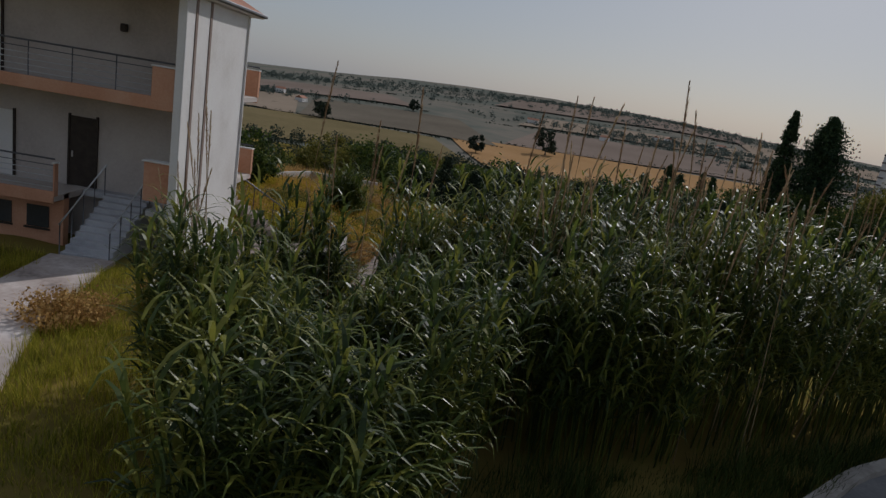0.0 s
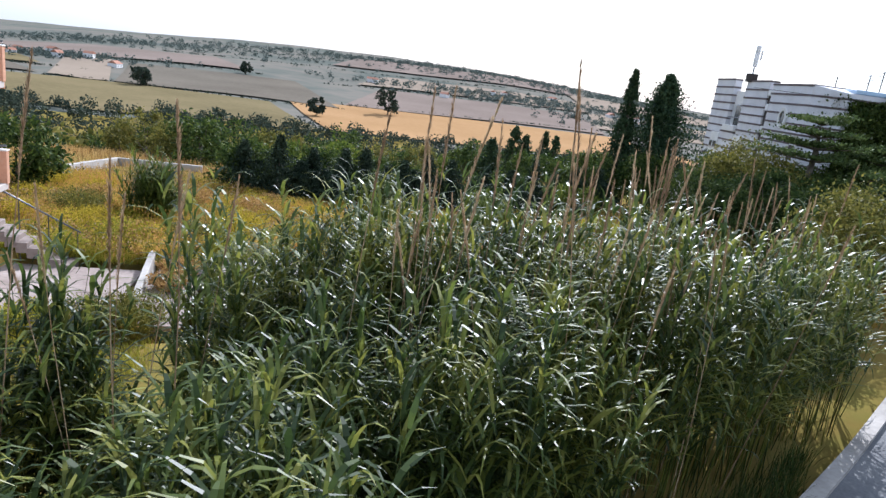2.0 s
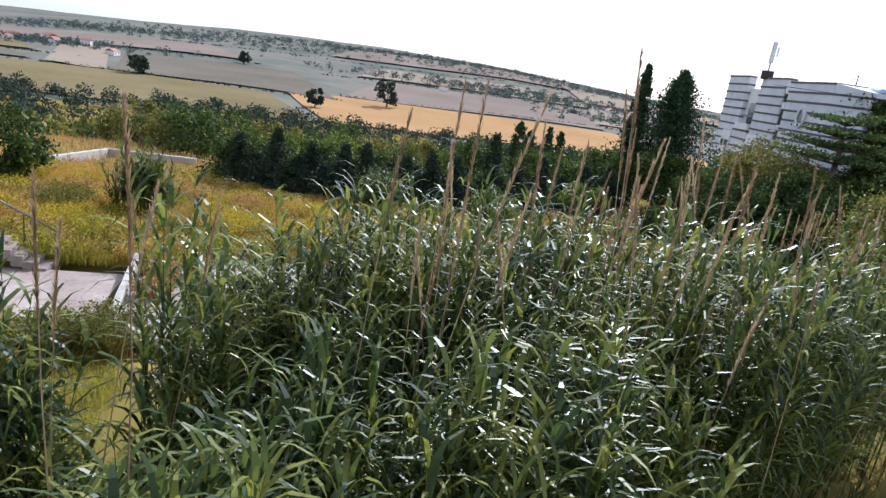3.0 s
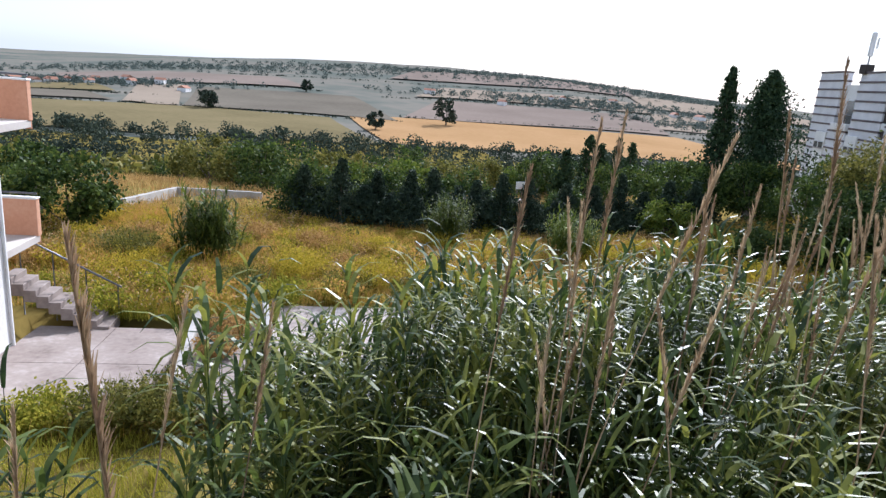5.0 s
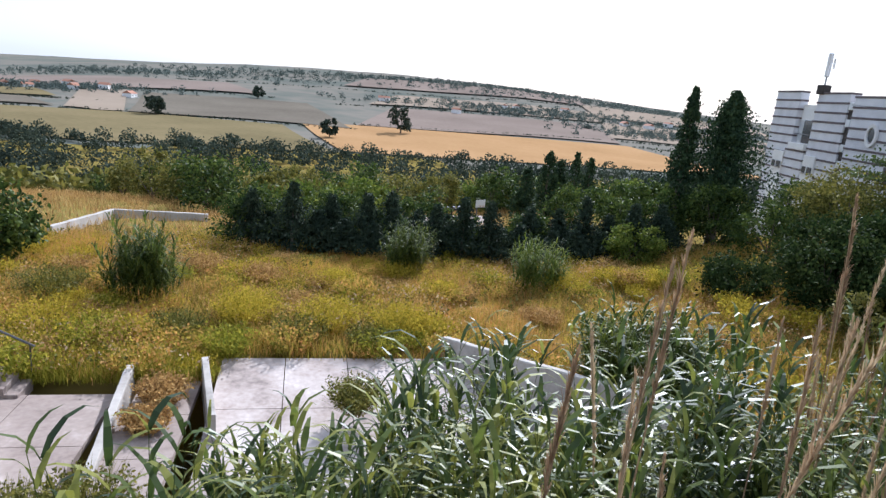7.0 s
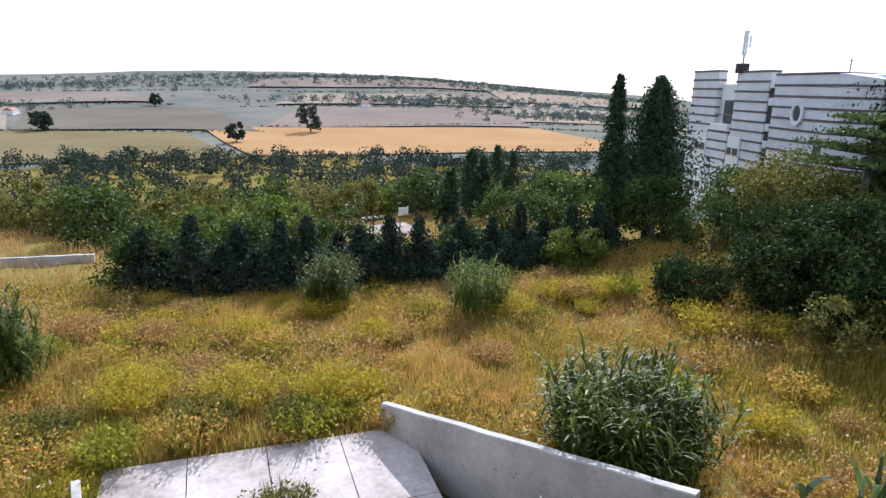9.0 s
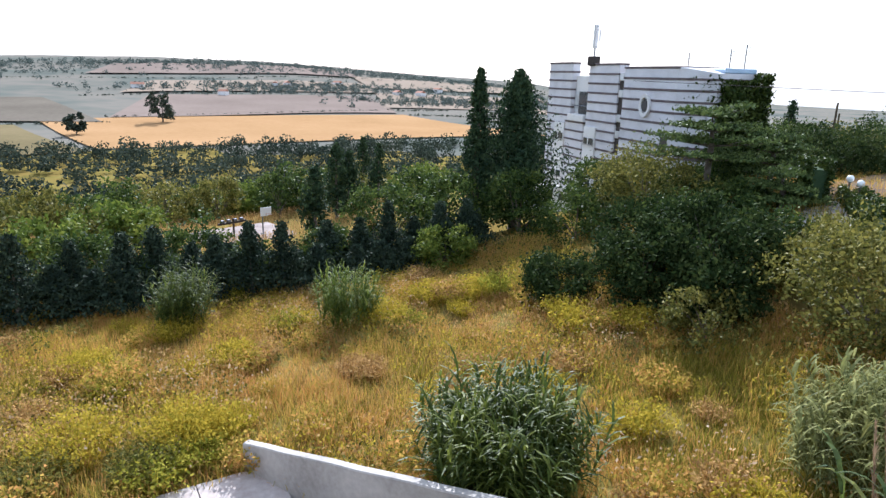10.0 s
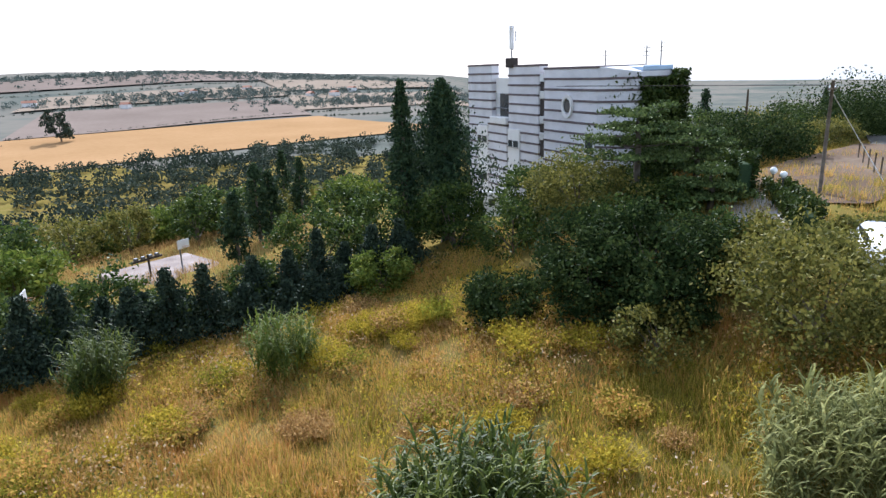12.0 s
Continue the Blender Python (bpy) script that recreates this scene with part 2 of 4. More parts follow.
def strips(base, az, el, length, width, droop, seg=4):
    """Many arching leaf blades at once, as verts and quads."""
    n = len(base)
    s = np.linspace(0, 1, seg + 1)
    p = base.copy()
    out = np.zeros((n, seg + 1, 2, 3))
    side = np.stack([-np.sin(az), np.cos(az), np.zeros(n)], 1)
    for i, t in enumerate(s):
        w = width * (1 - t ** 1.6) * (0.55 + 0.45 * min(t * 4, 1)) + 0.002
        out[:, i, 0] = p - side * w[:, None] / 2
        out[:, i, 1] = p + side * w[:, None] / 2
        e = el - droop * t ** 1.3
        p = p + (length / seg)[:, None] * np.stack([np.cos(e) * np.cos(az), np.cos(e) * np.sin(az), np.sin(e)], 1)
    v = out.reshape(-1, 3)
    i0 = (np.arange(n)[:, None] * (seg + 1) * 2 + np.arange(seg)[None, :] * 2).reshape(-1)
    f = np.stack([i0, i0 + 1, i0 + 3, i0 + 2], 1)
    return v, f


def reeds(x, y, z, h, rng, leaves=16, scale=1.0, lean=0.10):
    """Cane stems with alternate arching leaves."""
    n = len(x)
    top = np.stack([x, y, z], 1)
    la, ll = rng.uniform(0, 2 * np.pi, n), rng.uniform(0, lean, n)
    ld = np.stack([np.cos(la) * ll, np.sin(la) * ll, np.ones(n)], 1)
    vs, fs = [], []
    # stems: three-sided
    seg = 3
    ring = np.array([[np.cos(a), np.sin(a), 0] for a in (0, 2.094, 4.189)])
    st = np.zeros((n, seg + 1, 3, 3))
    for i in range(seg + 1):
        t = i / seg
        c = top + ld * (h * t)[:, None] + np.stack([np.cos(la), np.sin(la), 0 * la], 1) * (0.25 * ll * h * t * t)[:, None]
        st[:, i] = c[:, None, :] + ring[None] * (0.013 * (1 - 0.75 * t) * scale)
    v = st.reshape(-1, 3)
    b = (np.arange(n)[:, None, None] * (seg + 1) * 3 + np.arange(seg)[None, :, None] * 3)
    k = np.arange(3)[None, None, :]
    k2 = (k + 1) % 3
    f = np.stack([b + k, b + k2, b + 3 + k2, b + 3 + k], -1).reshape(-1, 4)
    vs.append(v)
    fs.append(f)
    m = n * leaves
    idx = np.repeat(np.arange(n), leaves)
    t = np.tile(np.linspace(0.36, 1.0, leaves), n) + rng.normal(0, 0.02, m)
    t = np.clip(t, 0.1, 1.0)
    base = top[idx] + ld[idx] * (h[idx] * t)[:, None] + np.stack([np.cos(la), np.sin(la), 0 * la], 1)[idx] * (0.25 * ll * h)[idx, None] * (t * t)[:, None]
    face = rng.uniform(0, 2 * np.pi, n)[idx] + np.tile(np.arange(leaves) * np.pi, n) + rng.normal(0, 0.5, m)
    el = rng.uniform(0.7, 1.25, m) + 0.2 * (t > 0.9)
    ln = rng.uniform(0.5, 0.95, m) * scale * (1 - 0.35 * (t > 0.93))
    v, f = strips(base, face, el, ln, rng.uniform(0.04, 0.075, m) * scale, rng.uniform(1.3, 2.8, m))
    return vs[0], fs[0], v, f


def leaves_at(c, size, rng, up=0.0):
    """Diamond leaves with random turns at the places c."""
    n = len(c)
    d = rng.normal(size=(n, 3))
    d[:, 2] += up
    d /= np.linalg.norm(d, axis=1)[:, None]
    q = np.cross(d, rng.normal(size=(n, 3)))
    q /= np.linalg.norm(q, axis=1)[:, None] + 1e-9
    s = (size * rng.uniform(0.6, 1.3, n))[:, None]
    v = np.stack([c - d * s * 0.6, c + q * s * 0.33, c + d * s * 0.6, c - q * s * 0.33], 1).reshape(-1, 3)
    return v, np.arange(n * 4).reshape(n, 4)


def tree(name, x, y, h, r, material, rng, label, category="tree", n=5000, leaf=0.16, trunk=0.28, clumps=60, squat=1.0, group="", z=None):
    """A tapered trunk with limbs and a ragged crown of small leaves in clumps."""
    z = G(x, y) - 0.08 if z is None else z
    e = root(name, x, y, z, 0, label, category, group)
    hc = h * trunk
    cz = (h + hc) / 2
    rz = (h - hc) / 2
    a = rng.uniform(0, 2 * np.pi, clumps)
    u = rng.uniform(-0.9, 1, clumps)
    rad = rng.uniform(0.45, 1.0, clumps) ** 0.6
    cc = np.stack([r * rad * np.sqrt(1 - u * u * 0.97) * np.cos(a), r * rad * np.sqrt(1 - u * u * 0.97) * np.sin(a), cz + rz * rad * u * squat], 1)
    cc += rng.normal(0, 0.08 * r, cc.shape)
    tv, tf = tube([(0, 0, -0.1), (0.03 * r, 0, hc * 0.6), (0.05 * r, 0.04 * r, hc + rz * 0.5), (0.03 * r, 0, hc + rz * 1.2)], [0.035 * h, 0.028 * h, 0.018 * h, 0.006 * h], 8)
    tv, tf = list(tv), list(tf)
    for k in rng.choice(clumps, min(9, clumps), replace=False):
        s0 = hc * rng.uniform(0.7, 1.2)
        lv, lf = tube([(0.03 * r, 0, s0), tuple(cc[k] * [0.5, 0.5, 0] + [0, 0, (s0 + cc[k][2]) / 2 + 0.1]), tuple(cc[k])], [0.013 * h, 0.009 * h, 0.003 * h], 5)
        o = len(tv)
        tv += lv
        tf += [tuple(q + o for q in f) for f in lf]
    mesh_ob("trunk", tv, tf, M_bark, e, "", True)
    k = rng.integers(0, clumps, n)
    spread = r * rng.uniform(0.09, 0.20, clumps)[k]
    p = rng.normal(size=(n, 3)) * spread[:, None] * [1, 1, 0.75]
    p = cc[k] + p
    p[:, 2] = np.maximum(p[:, 2], 0.05)
    v, f = leaves_at(p, leaf, rng, 0.3)
    mesh_ob("crown", v, f, material, e)
    return e


def conifer(name, x, y, h, r, rng, label, n=6000, ragged=0.12, power=0.8, leaf=0.16, group="", material=None):
    """A cypress or fir: a central stem and upswept sprays, narrowing to the tip."""
    z = G(x, y) - 0.08
    e = root(name, x, y, z, 0, label, "tree", group)
    tv, tf = tube([(0, 0, -0.1), (0, 0, h * 0.5), (0, 0, h * 0.96)], [0.03 * h, 0.016 * h, 0.004 * h], 8)
    mesh_ob("trunk", tv, tf, M_bark, e, "", True)
    # sprays at whorls, each a bundle of small leaves
    m = n // 14
    t = rng.uniform(0.03, 1.0, m) ** 0.9
    a = rng.uniform(0, 2 * np.pi, m)
    prof = r * np.minimum((1 - t) ** power * 1.3, 0.75 + 1.2 * t) * (1 + ragged * rng.normal(size=m) * 1.6)
    k = np.repeat(np.arange(m), 14)
    s = rng.uniform(0.15, 1.0, len(k)) ** 0.6
    rr = prof[k] * s
    p = np.stack([rr * np.cos(a[k]), rr * np.sin(a[k]), h * t[k] * 0.97 + s * prof[k] * 0.42 * (1 - t[k])], 1) + rng.normal(0, 0.05 + 0.05 * r, (len(k), 3))
    p[:, 2] = np.clip(p[:, 2], 0.05, h)
    v, f = leaves_at(p, leaf, rng, 1.0)
    mesh_ob("crown", v, f, material or M_conifer, e)
    return e


def layered_pine(x, y, z, h, r, tiers, rng, label):
    """A cedar-like pine: flat wide sprays in tiers with gaps between them."""
    e = root("layered_pine", x, y, z, 0, label, "tree", "layered pines")
    tv, tf = tube([(0, 0, -2.4), (0.1, 0, h * 0.5), (0.05, 0.1, h * 0.95)], [0.2, 0.13, 0.03], 8)
    tv, tf = list(tv), list(tf)
    pp = []
    for k in range(tiers):
        t = 0.22 + 0.78 * k / (tiers - 1)
        for b in range(7):
            a = 2 * math.pi * (b / 7 + rng.uniform(-0.06, 0.06)) + 0.5 * k
            L = r * (1 - 0.62 * t ** 2) * rng.uniform(0.65, 1.15)
            tip = (L * math.cos(a), L * math.sin(a), h * t + 0.10 * L + rng.normal(0, 0.08))
            lv, lf = tube([(0.05, 0, h * t - 0.1), (tip[0] * 0.5, tip[1] * 0.5, h * t + 0.06), tip], [0.05, 0.03, 0.01], 5)
            o = len(tv)
            tv += lv
            tf += [tuple(q + o for q in f) for f in lf]
            m = 300
            w = rng.uniform(0.18, 1.05, m)
            pp.append(np.stack([tip[0] * w + rng.normal(0, 0.17 * r * 0.6, m), tip[1] * w + rng.normal(0, 0.17 * r * 0.6, m), h * t + (tip[2] - h * t) * w + np.abs(rng.normal(0, 0.10, m))], 1))
    mesh_ob("trunk", tv, tf, M_bark, e, "", True)
    v, f = leaves_at(np.concatenate(pp), 0.15, rng, 0.2)
    mesh_ob("crown", v, f, M_pine, e)
    return e


# ---- setting: ground, fields, woods ----
def axis(lo, hi, step, far_lo, far_hi, grow=1.13):
    a = list(np.arange(lo, hi + 1e-6, step))
    s = step
    while a[-1] < far_hi:
        s *= grow
        a.append(a[-1] + s)
    s = step
    while a[0] > far_lo:
        s *= grow
        a.insert(0, a[0] - s)
    return np.array(a)


def in_yard(x, y):
    return (x > -8.4) & (x < 4.6 + 0.5 * (28.2 - y)) & (y > 19.6) & (y < np.where(x < -2.1, 26.5, 28.0))


GX, GY = axis(-22, 40, 0.6, -3200, 4200), axis(-6, 62, 0.6, -260, 4300)
gx, gy = np.meshgrid(GX, GY)
gz = ground(gx, gy)
near = 1 - sm(60, 160, np.hypot(gx, gy))
gz = gz + near * 0.07 * (np.sin(gx * 1.7 + 0.6 * gy) + np.sin(gy * 2.3 - gx * 0.7) * 0.8)
gz = np.where(in_yard(gx, gy), gz - 1.9, gz)
nx, ny = len(GX), len(GY)
gi = (np.arange(ny - 1)[:, None] * nx + np.arange(nx - 1)[None, :]).reshape(-1)
ground_ob = mesh_ob("ground", np.stack([gx, gy, gz], -1).reshape(-1, 3), np.stack([gi, gi + 1, gi + nx + 1, gi + nx], 1), M_ground, smooth=True)
tagged(ground_ob, "uneven meadow soil falling away to a wide valley", "ground", kind="structure")
# ground beyond 420 m takes the haze-tinted hill colour
ground_ob.data.materials.append(M_hills_haze)
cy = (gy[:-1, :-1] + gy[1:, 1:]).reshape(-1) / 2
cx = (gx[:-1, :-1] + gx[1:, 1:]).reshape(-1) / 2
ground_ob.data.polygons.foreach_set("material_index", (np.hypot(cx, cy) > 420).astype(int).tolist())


def field(x0, x1, y0, y1, material, label, lift=0.8, skew=0.0):
    """A farmed plot draped over the hillside."""
    n = 24
    u, v = np.meshgrid(np.linspace(0, 1, n), np.linspace(0, 1, 10))
    X = x0 + (x1 - x0) * u + skew * v
    Y = y0 + (y1 - y0) * v + 9 * np.sin(u * 5 + x0) * (1 - v)
    i = (np.arange(9)[:, None] * n + np.arange(n - 1)[None, :]).reshape(-1)
    ob = mesh_ob("field", np.stack([X, Y, ground(X, Y) + lift], -1).reshape(-1, 3), np.stack([i, i + 1, i + n + 1, i + n], 1), material, smooth=True)
    return tagged(ob, label, "field", "fields across the valley", "structure")


field(-520, 20, 415, 600, M_fallow, "olive and straw fallow field above the wooded stream", 0.9, -40)
field(24, 360, 440, 640, M_stubble, "orange harvested stubble field on the far slope", 1.0, -30)
field(-200, -150, 608, 860, M_pale, "narrow pale stubble strip running uphill", 1.4, -60)
field(-146, 40, 612, 840, M_brownf, "dark brown ploughed field on the far slope", 1.4, -40)
field(48, 330, 650, 860, M_mauve, "mauve ploughed field on the far slope", 1.4, 60)
field(340, 620, 700, 900, M_pale, "pale harvested field on the far slope", 1.4, 80)
field(-430, -210, 620, 700, M_brownf, "dark strip of ploughed land below the hamlet", 1.4, -50)
field(-520, -240, 720, 830, M_fallow, "straw-coloured fallow plot near the hamlet", 1.6, -60)
field(80, 420, 900, 1060, M_pale, "pale stubble field high on the slope", 2.0, 60)
field(-380, -60, 900, 1080, M_mauve, "dusty ploughed field high on the slope", 2.0, -60)
field(450, 900, 980, 1200, M_pale, "faded pale stubble field near the ridge", 2.2, 60)
field(60, 520, 1180, 1380, M_mauve, "dusty brown field near the ridge", 2.5, 60)


def woods(name, pts, rng, label, leaf=1.0, per=70, material=M_wood_far, tall=1.0):
    """Many small ragged trees, far off, in one mesh."""
    vs, fs, o = [], [], 0
    for x, y, r in pts:
        c = rng.normal(size=(per, 3))
        c /= np.linalg.norm(c, axis=1)[:, None]
        c *= rng.uniform(0.55, 1.05, per)[:, None] * [r, r, r * tall]
        c[:, 2] = np.abs(c[:, 2] + 0.25 * r)
        v, f = leaves_at(c + [x, y, G(x, y) + 0.3 * r], leaf * r, rng, 0.2)
        vs.append(v)
        fs.append(f + o)
        o += len(v)
    return tagged(mesh_ob(name, np.concatenate(vs), np.concatenate(fs), material), label, "woods", kind="stuff")


rw = np.random.default_rng(11)
pts = [(rw.uniform(-330, 330), rw.uniform(185, 428) + 8 * math.sin(i), rw.uniform(2.6, 6.0)) for i in range(1500)]
woods("valley_woods", pts, rw, "dark belt of trees along the valley stream", 0.3, 90)
pts = []
for i in range(520):
    y = rw.uniform(88, 205)
    pts.append((rw.uniform(-0.75, 0.75) * y + 0.1 * y, y, rw.uniform(1.3, 3.2)))
woods("valley_scrub", pts, rw, "green and olive scrub on the slope below", 0.36, 110, M_olive)
pts = []
for x0, y0, x1, y1, n in ((-520, 607, 40, 607, 70), (48, 646, 420, 690, 60), (40, 868, 620, 905, 70), (-430, 710, -200, 705, 40), (-420, 890, -40, 890, 50), (340, 640, 520, 560, 40), (300, 1120, 900, 1290, 80), (-200, 1120, 300, 1100, 60)):
    for i in range(3 * n):
        k = rw.uniform(0, 1)
        pts.append((x0 + (x1 - x0) * k + rw.normal(0, 4), y0 + (y1 - y0) * k + rw.normal(0, 1.2), rw.uniform(0.7, 1.9)))
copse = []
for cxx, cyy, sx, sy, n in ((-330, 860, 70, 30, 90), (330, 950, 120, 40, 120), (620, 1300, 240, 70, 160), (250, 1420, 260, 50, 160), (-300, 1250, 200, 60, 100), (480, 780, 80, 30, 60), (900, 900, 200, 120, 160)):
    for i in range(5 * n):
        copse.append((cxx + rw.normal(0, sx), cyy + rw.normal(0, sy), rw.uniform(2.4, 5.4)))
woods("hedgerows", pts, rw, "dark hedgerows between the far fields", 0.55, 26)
woods("far_copses", copse, rw, "copses on the far slopes, greyed for haze", 0.5, 24, M_copse_haze)


def cottage(x, y, w, d, h, rz):
    e = root("cottage", x, y, G(x, y), rz, "small pale farmhouse with a tiled roof far off", "house", "hamlet across the valley")
    part("wall", box(-w / 2, w / 2, -d / 2, d / 2, -1, h, 0.05), M_white, e)
    v = [(-w / 2 - .3, -d / 2 - .3, h), (w / 2 + .3, -d / 2 - .3, h), (w / 2 + .3, d / 2 + .3, h), (-w / 2 - .3, d / 2 + .3, h), (-w / 2 - .3, 0, h + d * .3), (w / 2 + .3, 0, h + d * .3)]
    mesh_ob("roof", v, [(0, 1, 5, 4), (2, 3, 4, 5), (0, 4, 3), (1, 2, 5), (0, 3, 2, 1)], M_tile, e)
    for k in (-0.25, 0.25):
        part("window", box(w * k - .6, w * k + .6, -d / 2 - .05, -d / 2 + .05, h * .35, h * .7, 0), M_glass, e)


rc = np.random.default_rng(3)
for i in range(14):
    cottage(-330 + rc.normal(0, 70), 850 + rc.normal(0, 28), rc.uniform(9, 15), rc.uniform(8, 11), rc.uniform(4, 7), rc.uniform(0, 180))
for i in range(8):
    cottage(330 + rc.normal(0, 110), 960 + rc.normal(0, 60), rc.uniform(9, 16), rc.uniform(8, 11), rc.uniform(4, 7), rc.uniform(0, 180))

rt = np.random.default_rng(21)
for x, y, h, r in ((-124, 600, 17, 8), (84, 600, 24, 9), (18, 530, 15, 6.5), (-60, 870, 14, 7)):
    tree("field_tree", x, y, h, r, M_wood_far, rt, "lone dark tree standing in the far field", n=1100, leaf=2.2, clumps=26, trunk=0.15, group="field trees")

# ---- lane and banks on the uphill side ----
def ribbon(name, pts, width, material, label, category, lift, thick=0.0, n=60, kind="structure"):
    """A lane or kerb following the ground along a line of points."""
    p = np.array(pts, float)
    s = np.concatenate([[0], np.cumsum(np.hypot(*np.diff(p, axis=0).T))])
    t = np.linspace(0, s[-1], n)
    X, Y = np.interp(t, s, p[:, 0]), np.interp(t, s, p[:, 1])
    dx, dy = np.gradient(X), np.gradient(Y)
    L = np.hypot(dx, dy)
    nxn, nyn = -dy / L, dx / L
    vs, fs = [], []
    for i in range(n):
        for drop in (0.0, 0.6):
            for sgn in (-1, 1):
                xs_, ys_ = X[i] + sgn * nxn[i] * width / 2, Y[i] + sgn * nyn[i] * width / 2
                vs.append((xs_, ys_, G(xs_, ys_) + lift - drop))
    for i in range(n - 1):
        a, b = 4 * i, 4 * i + 4
        fs += [(a, b, b + 1, a + 1), (a, a + 2, b + 2, b), (a + 1, b + 1, b + 3, a + 3)]
    fs += [(0, 1, 3, 2), (4 * n - 4, 4 * n - 2, 4 * n - 1, 4 * n - 3)]
    return tagged(mesh_ob(name, vs, fs, material, smooth=False), label, category, kind=kind)


ribbon("road", [(-5.0, -3.7), (5.6, 5.6), (10.4, 9.8), (16.4, 13.6), (25.5, 18.2), (35, 23.2), (60, 33)], 4.6, M_asphalt, "worn grey asphalt lane beside the reeds", "road", 0.2)
ribbon("kerb", [(-6.6, -1.9), (4.0, 7.4), (8.8, 11.65), (15.0, 15.5), (24.4, 20.2)], 0.3, M_concrete, "pale concrete kerb along the lane", "kerb", 0.33)

# ---- concrete yard below the house ----
def yz(x, y):
    return -2.98 - 0.05 * (y - 25) if x < -2.5 else -3.02 - 0.07 * (28 - y)


def slab_panel(x0, x1, y0, y1, parent, material=None, g=0.012):
    x0, x1, y0, y1 = x0 + g, x1 - g, y0 + g, y1 - g
    xm = (x0 + x1) / 2
    v = [(x, y, yz(xm, y) + dz) for dz in (-0.18, 0.0) for x, y in ((x0, y0), (x1, y0), (x1, y1), (x0, y1))]
    return mesh_ob("slab", v, [(3, 2, 1, 0), (4, 5, 6, 7), (0, 1, 5, 4), (1, 2, 6, 5), (2, 3, 7, 6), (3, 0, 4, 7)], material or M_slab, parent)


yard = root("yard_paving", -1, 24, -3.2, 0, "stained concrete yard slabs with open joints", "paving")
yard["kind"] = "structure"
yard.matrix_world = Matrix.Identity(4)
for x0, x1 in ((-8.2, -6.2), (-6.2, -4.2)):
    for y0, y1 in ((20.7, 23.2), (23.2, 25.8)):
        slab_panel(x0, x1, y0, y1, yard, M_slabpink)
for y0, y1 in ((20.7, 22.6), (22.6, 24.6), (24.6, 26.6)):
    slab_panel(-3.78, -2.32, y0, y1, yard, M_slabpink)
for i in range(4):
    for j in range(3):
        x0 = -1.98 + i * 1.78
        slab_panel(x0, x0 + 1.78, 19.9 + j * 2.7, 19.9 + (j + 1) * 2.7, yard)


def low_wall(name, x0, y0, z0, x1, y1, z1, base0, base1, th, label):
    """A concrete wall with its own slope at the top and at the foot."""
    d = Vector((x1 - x0, y1 - y0, 0)).normalized()
    nrm = Vector((-d.y, d.x, 0)) * th / 2
    n = 12
    bm = bmesh.new()
    rings = []
    for i in range(n + 1):
        t = i / n
        c = Vector((x0 + (x1 - x0) * t, y0 + (y1 - y0) * t, 0))
        zt, zb = z0 + (z1 - z0) * t + 0.012 * math.sin(i * 2.1), base0 + (base1 - base0) * t
        rings.append([bm.verts.new((c + nrm * s) + Vector((0, 0, z))) for s, z in ((-1, zb), (-1, zt - 0.03), (-0.8, zt), (0.8, zt), (1, zt - 0.03), (1, zb))])
    for a, b in zip(rings, rings[1:]):
        for k in range(6):
            bm.faces.new((a[k], a[(k + 1) % 6], b[(k + 1) % 6], b[k]))
    bm.faces.new(rings[0])
    bm.faces.new(list(reversed(rings[-1])))
    bmesh.ops.recalc_face_normals(bm, faces=bm.faces)
    return tagged(part(name, bm, M_concrete), label, "wall", kind="structure")


low_wall("retaining_wall", 4.57, 28.17, -2.36, 8.2, 20.95, -0.95, -3.6, -4.4, 0.22, "grey concrete retaining wall beside the sunken yard")
low_wall("ramp_wall", -4.05, 26.4, -2.5, -3.68, 21.2, -2.72, -3.5, -3.3, 0.2, "low pale concrete wall flanking the ramp")
low_wall("ramp_wall", -2.30, 26.9, -2.5, -1.72, 23.9, -2.6, -3.6, -3.5, 0.18, "low pale concrete wall flanking the ramp")
low_wall("garden_wall", -12.0, 44, -3.2, -11.6, 53.2, -4.15, -4.5, -5.6, 0.25, "pale garden boundary wall among dry grass")
low_wall("garden_wall", -11.6, 53.2, -4.15, -5.9, 53.3, -4.2, -5.6, -5.6, 0.25, "pale garden boundary wall among dry grass")

# ---- apartment house with orange balconies ----
house = root("apartment_house", 0, 0, 0, 0, "white and beige apartment house with orange balconies", "house")
X0, X1, YF, YR = -21.0, -8.2, 21.2, 24.4
part("side_wall", box(-8.45, X1, 19.0, YR, -3.3, 5.45, 0.02), M_white, house, "white plastered end wall")
for yb in (19.6, 20.7):
    part("wall_band", box(X1 - 0.02, X1 + 0.025, yb, yb + 0.16, -3.1, 5.44, 0.004), M_groove, house)
part("downpipe", box(X1 - 0.01, X1 + 0.07, YR - 0.15, YR - 0.06, -3.0, 5.4, 0.02), M_white, house)
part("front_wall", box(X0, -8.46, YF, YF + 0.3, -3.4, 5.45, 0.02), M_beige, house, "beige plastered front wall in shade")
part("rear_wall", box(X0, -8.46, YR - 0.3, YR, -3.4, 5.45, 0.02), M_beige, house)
part("left_wall", box(X0 - 0.3, X0, 18.7, YR, -3.4, 5.45, 0.02), M_white, house)
for z in (-1.05, 2.1, 5.2):
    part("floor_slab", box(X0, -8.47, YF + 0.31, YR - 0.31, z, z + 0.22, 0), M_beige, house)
roof = part("roof", box(X0 - 0.6, X1 + 0.25, 18.3, YR + 0.9, 5.46, 5.62, 0.03), M_white, house)
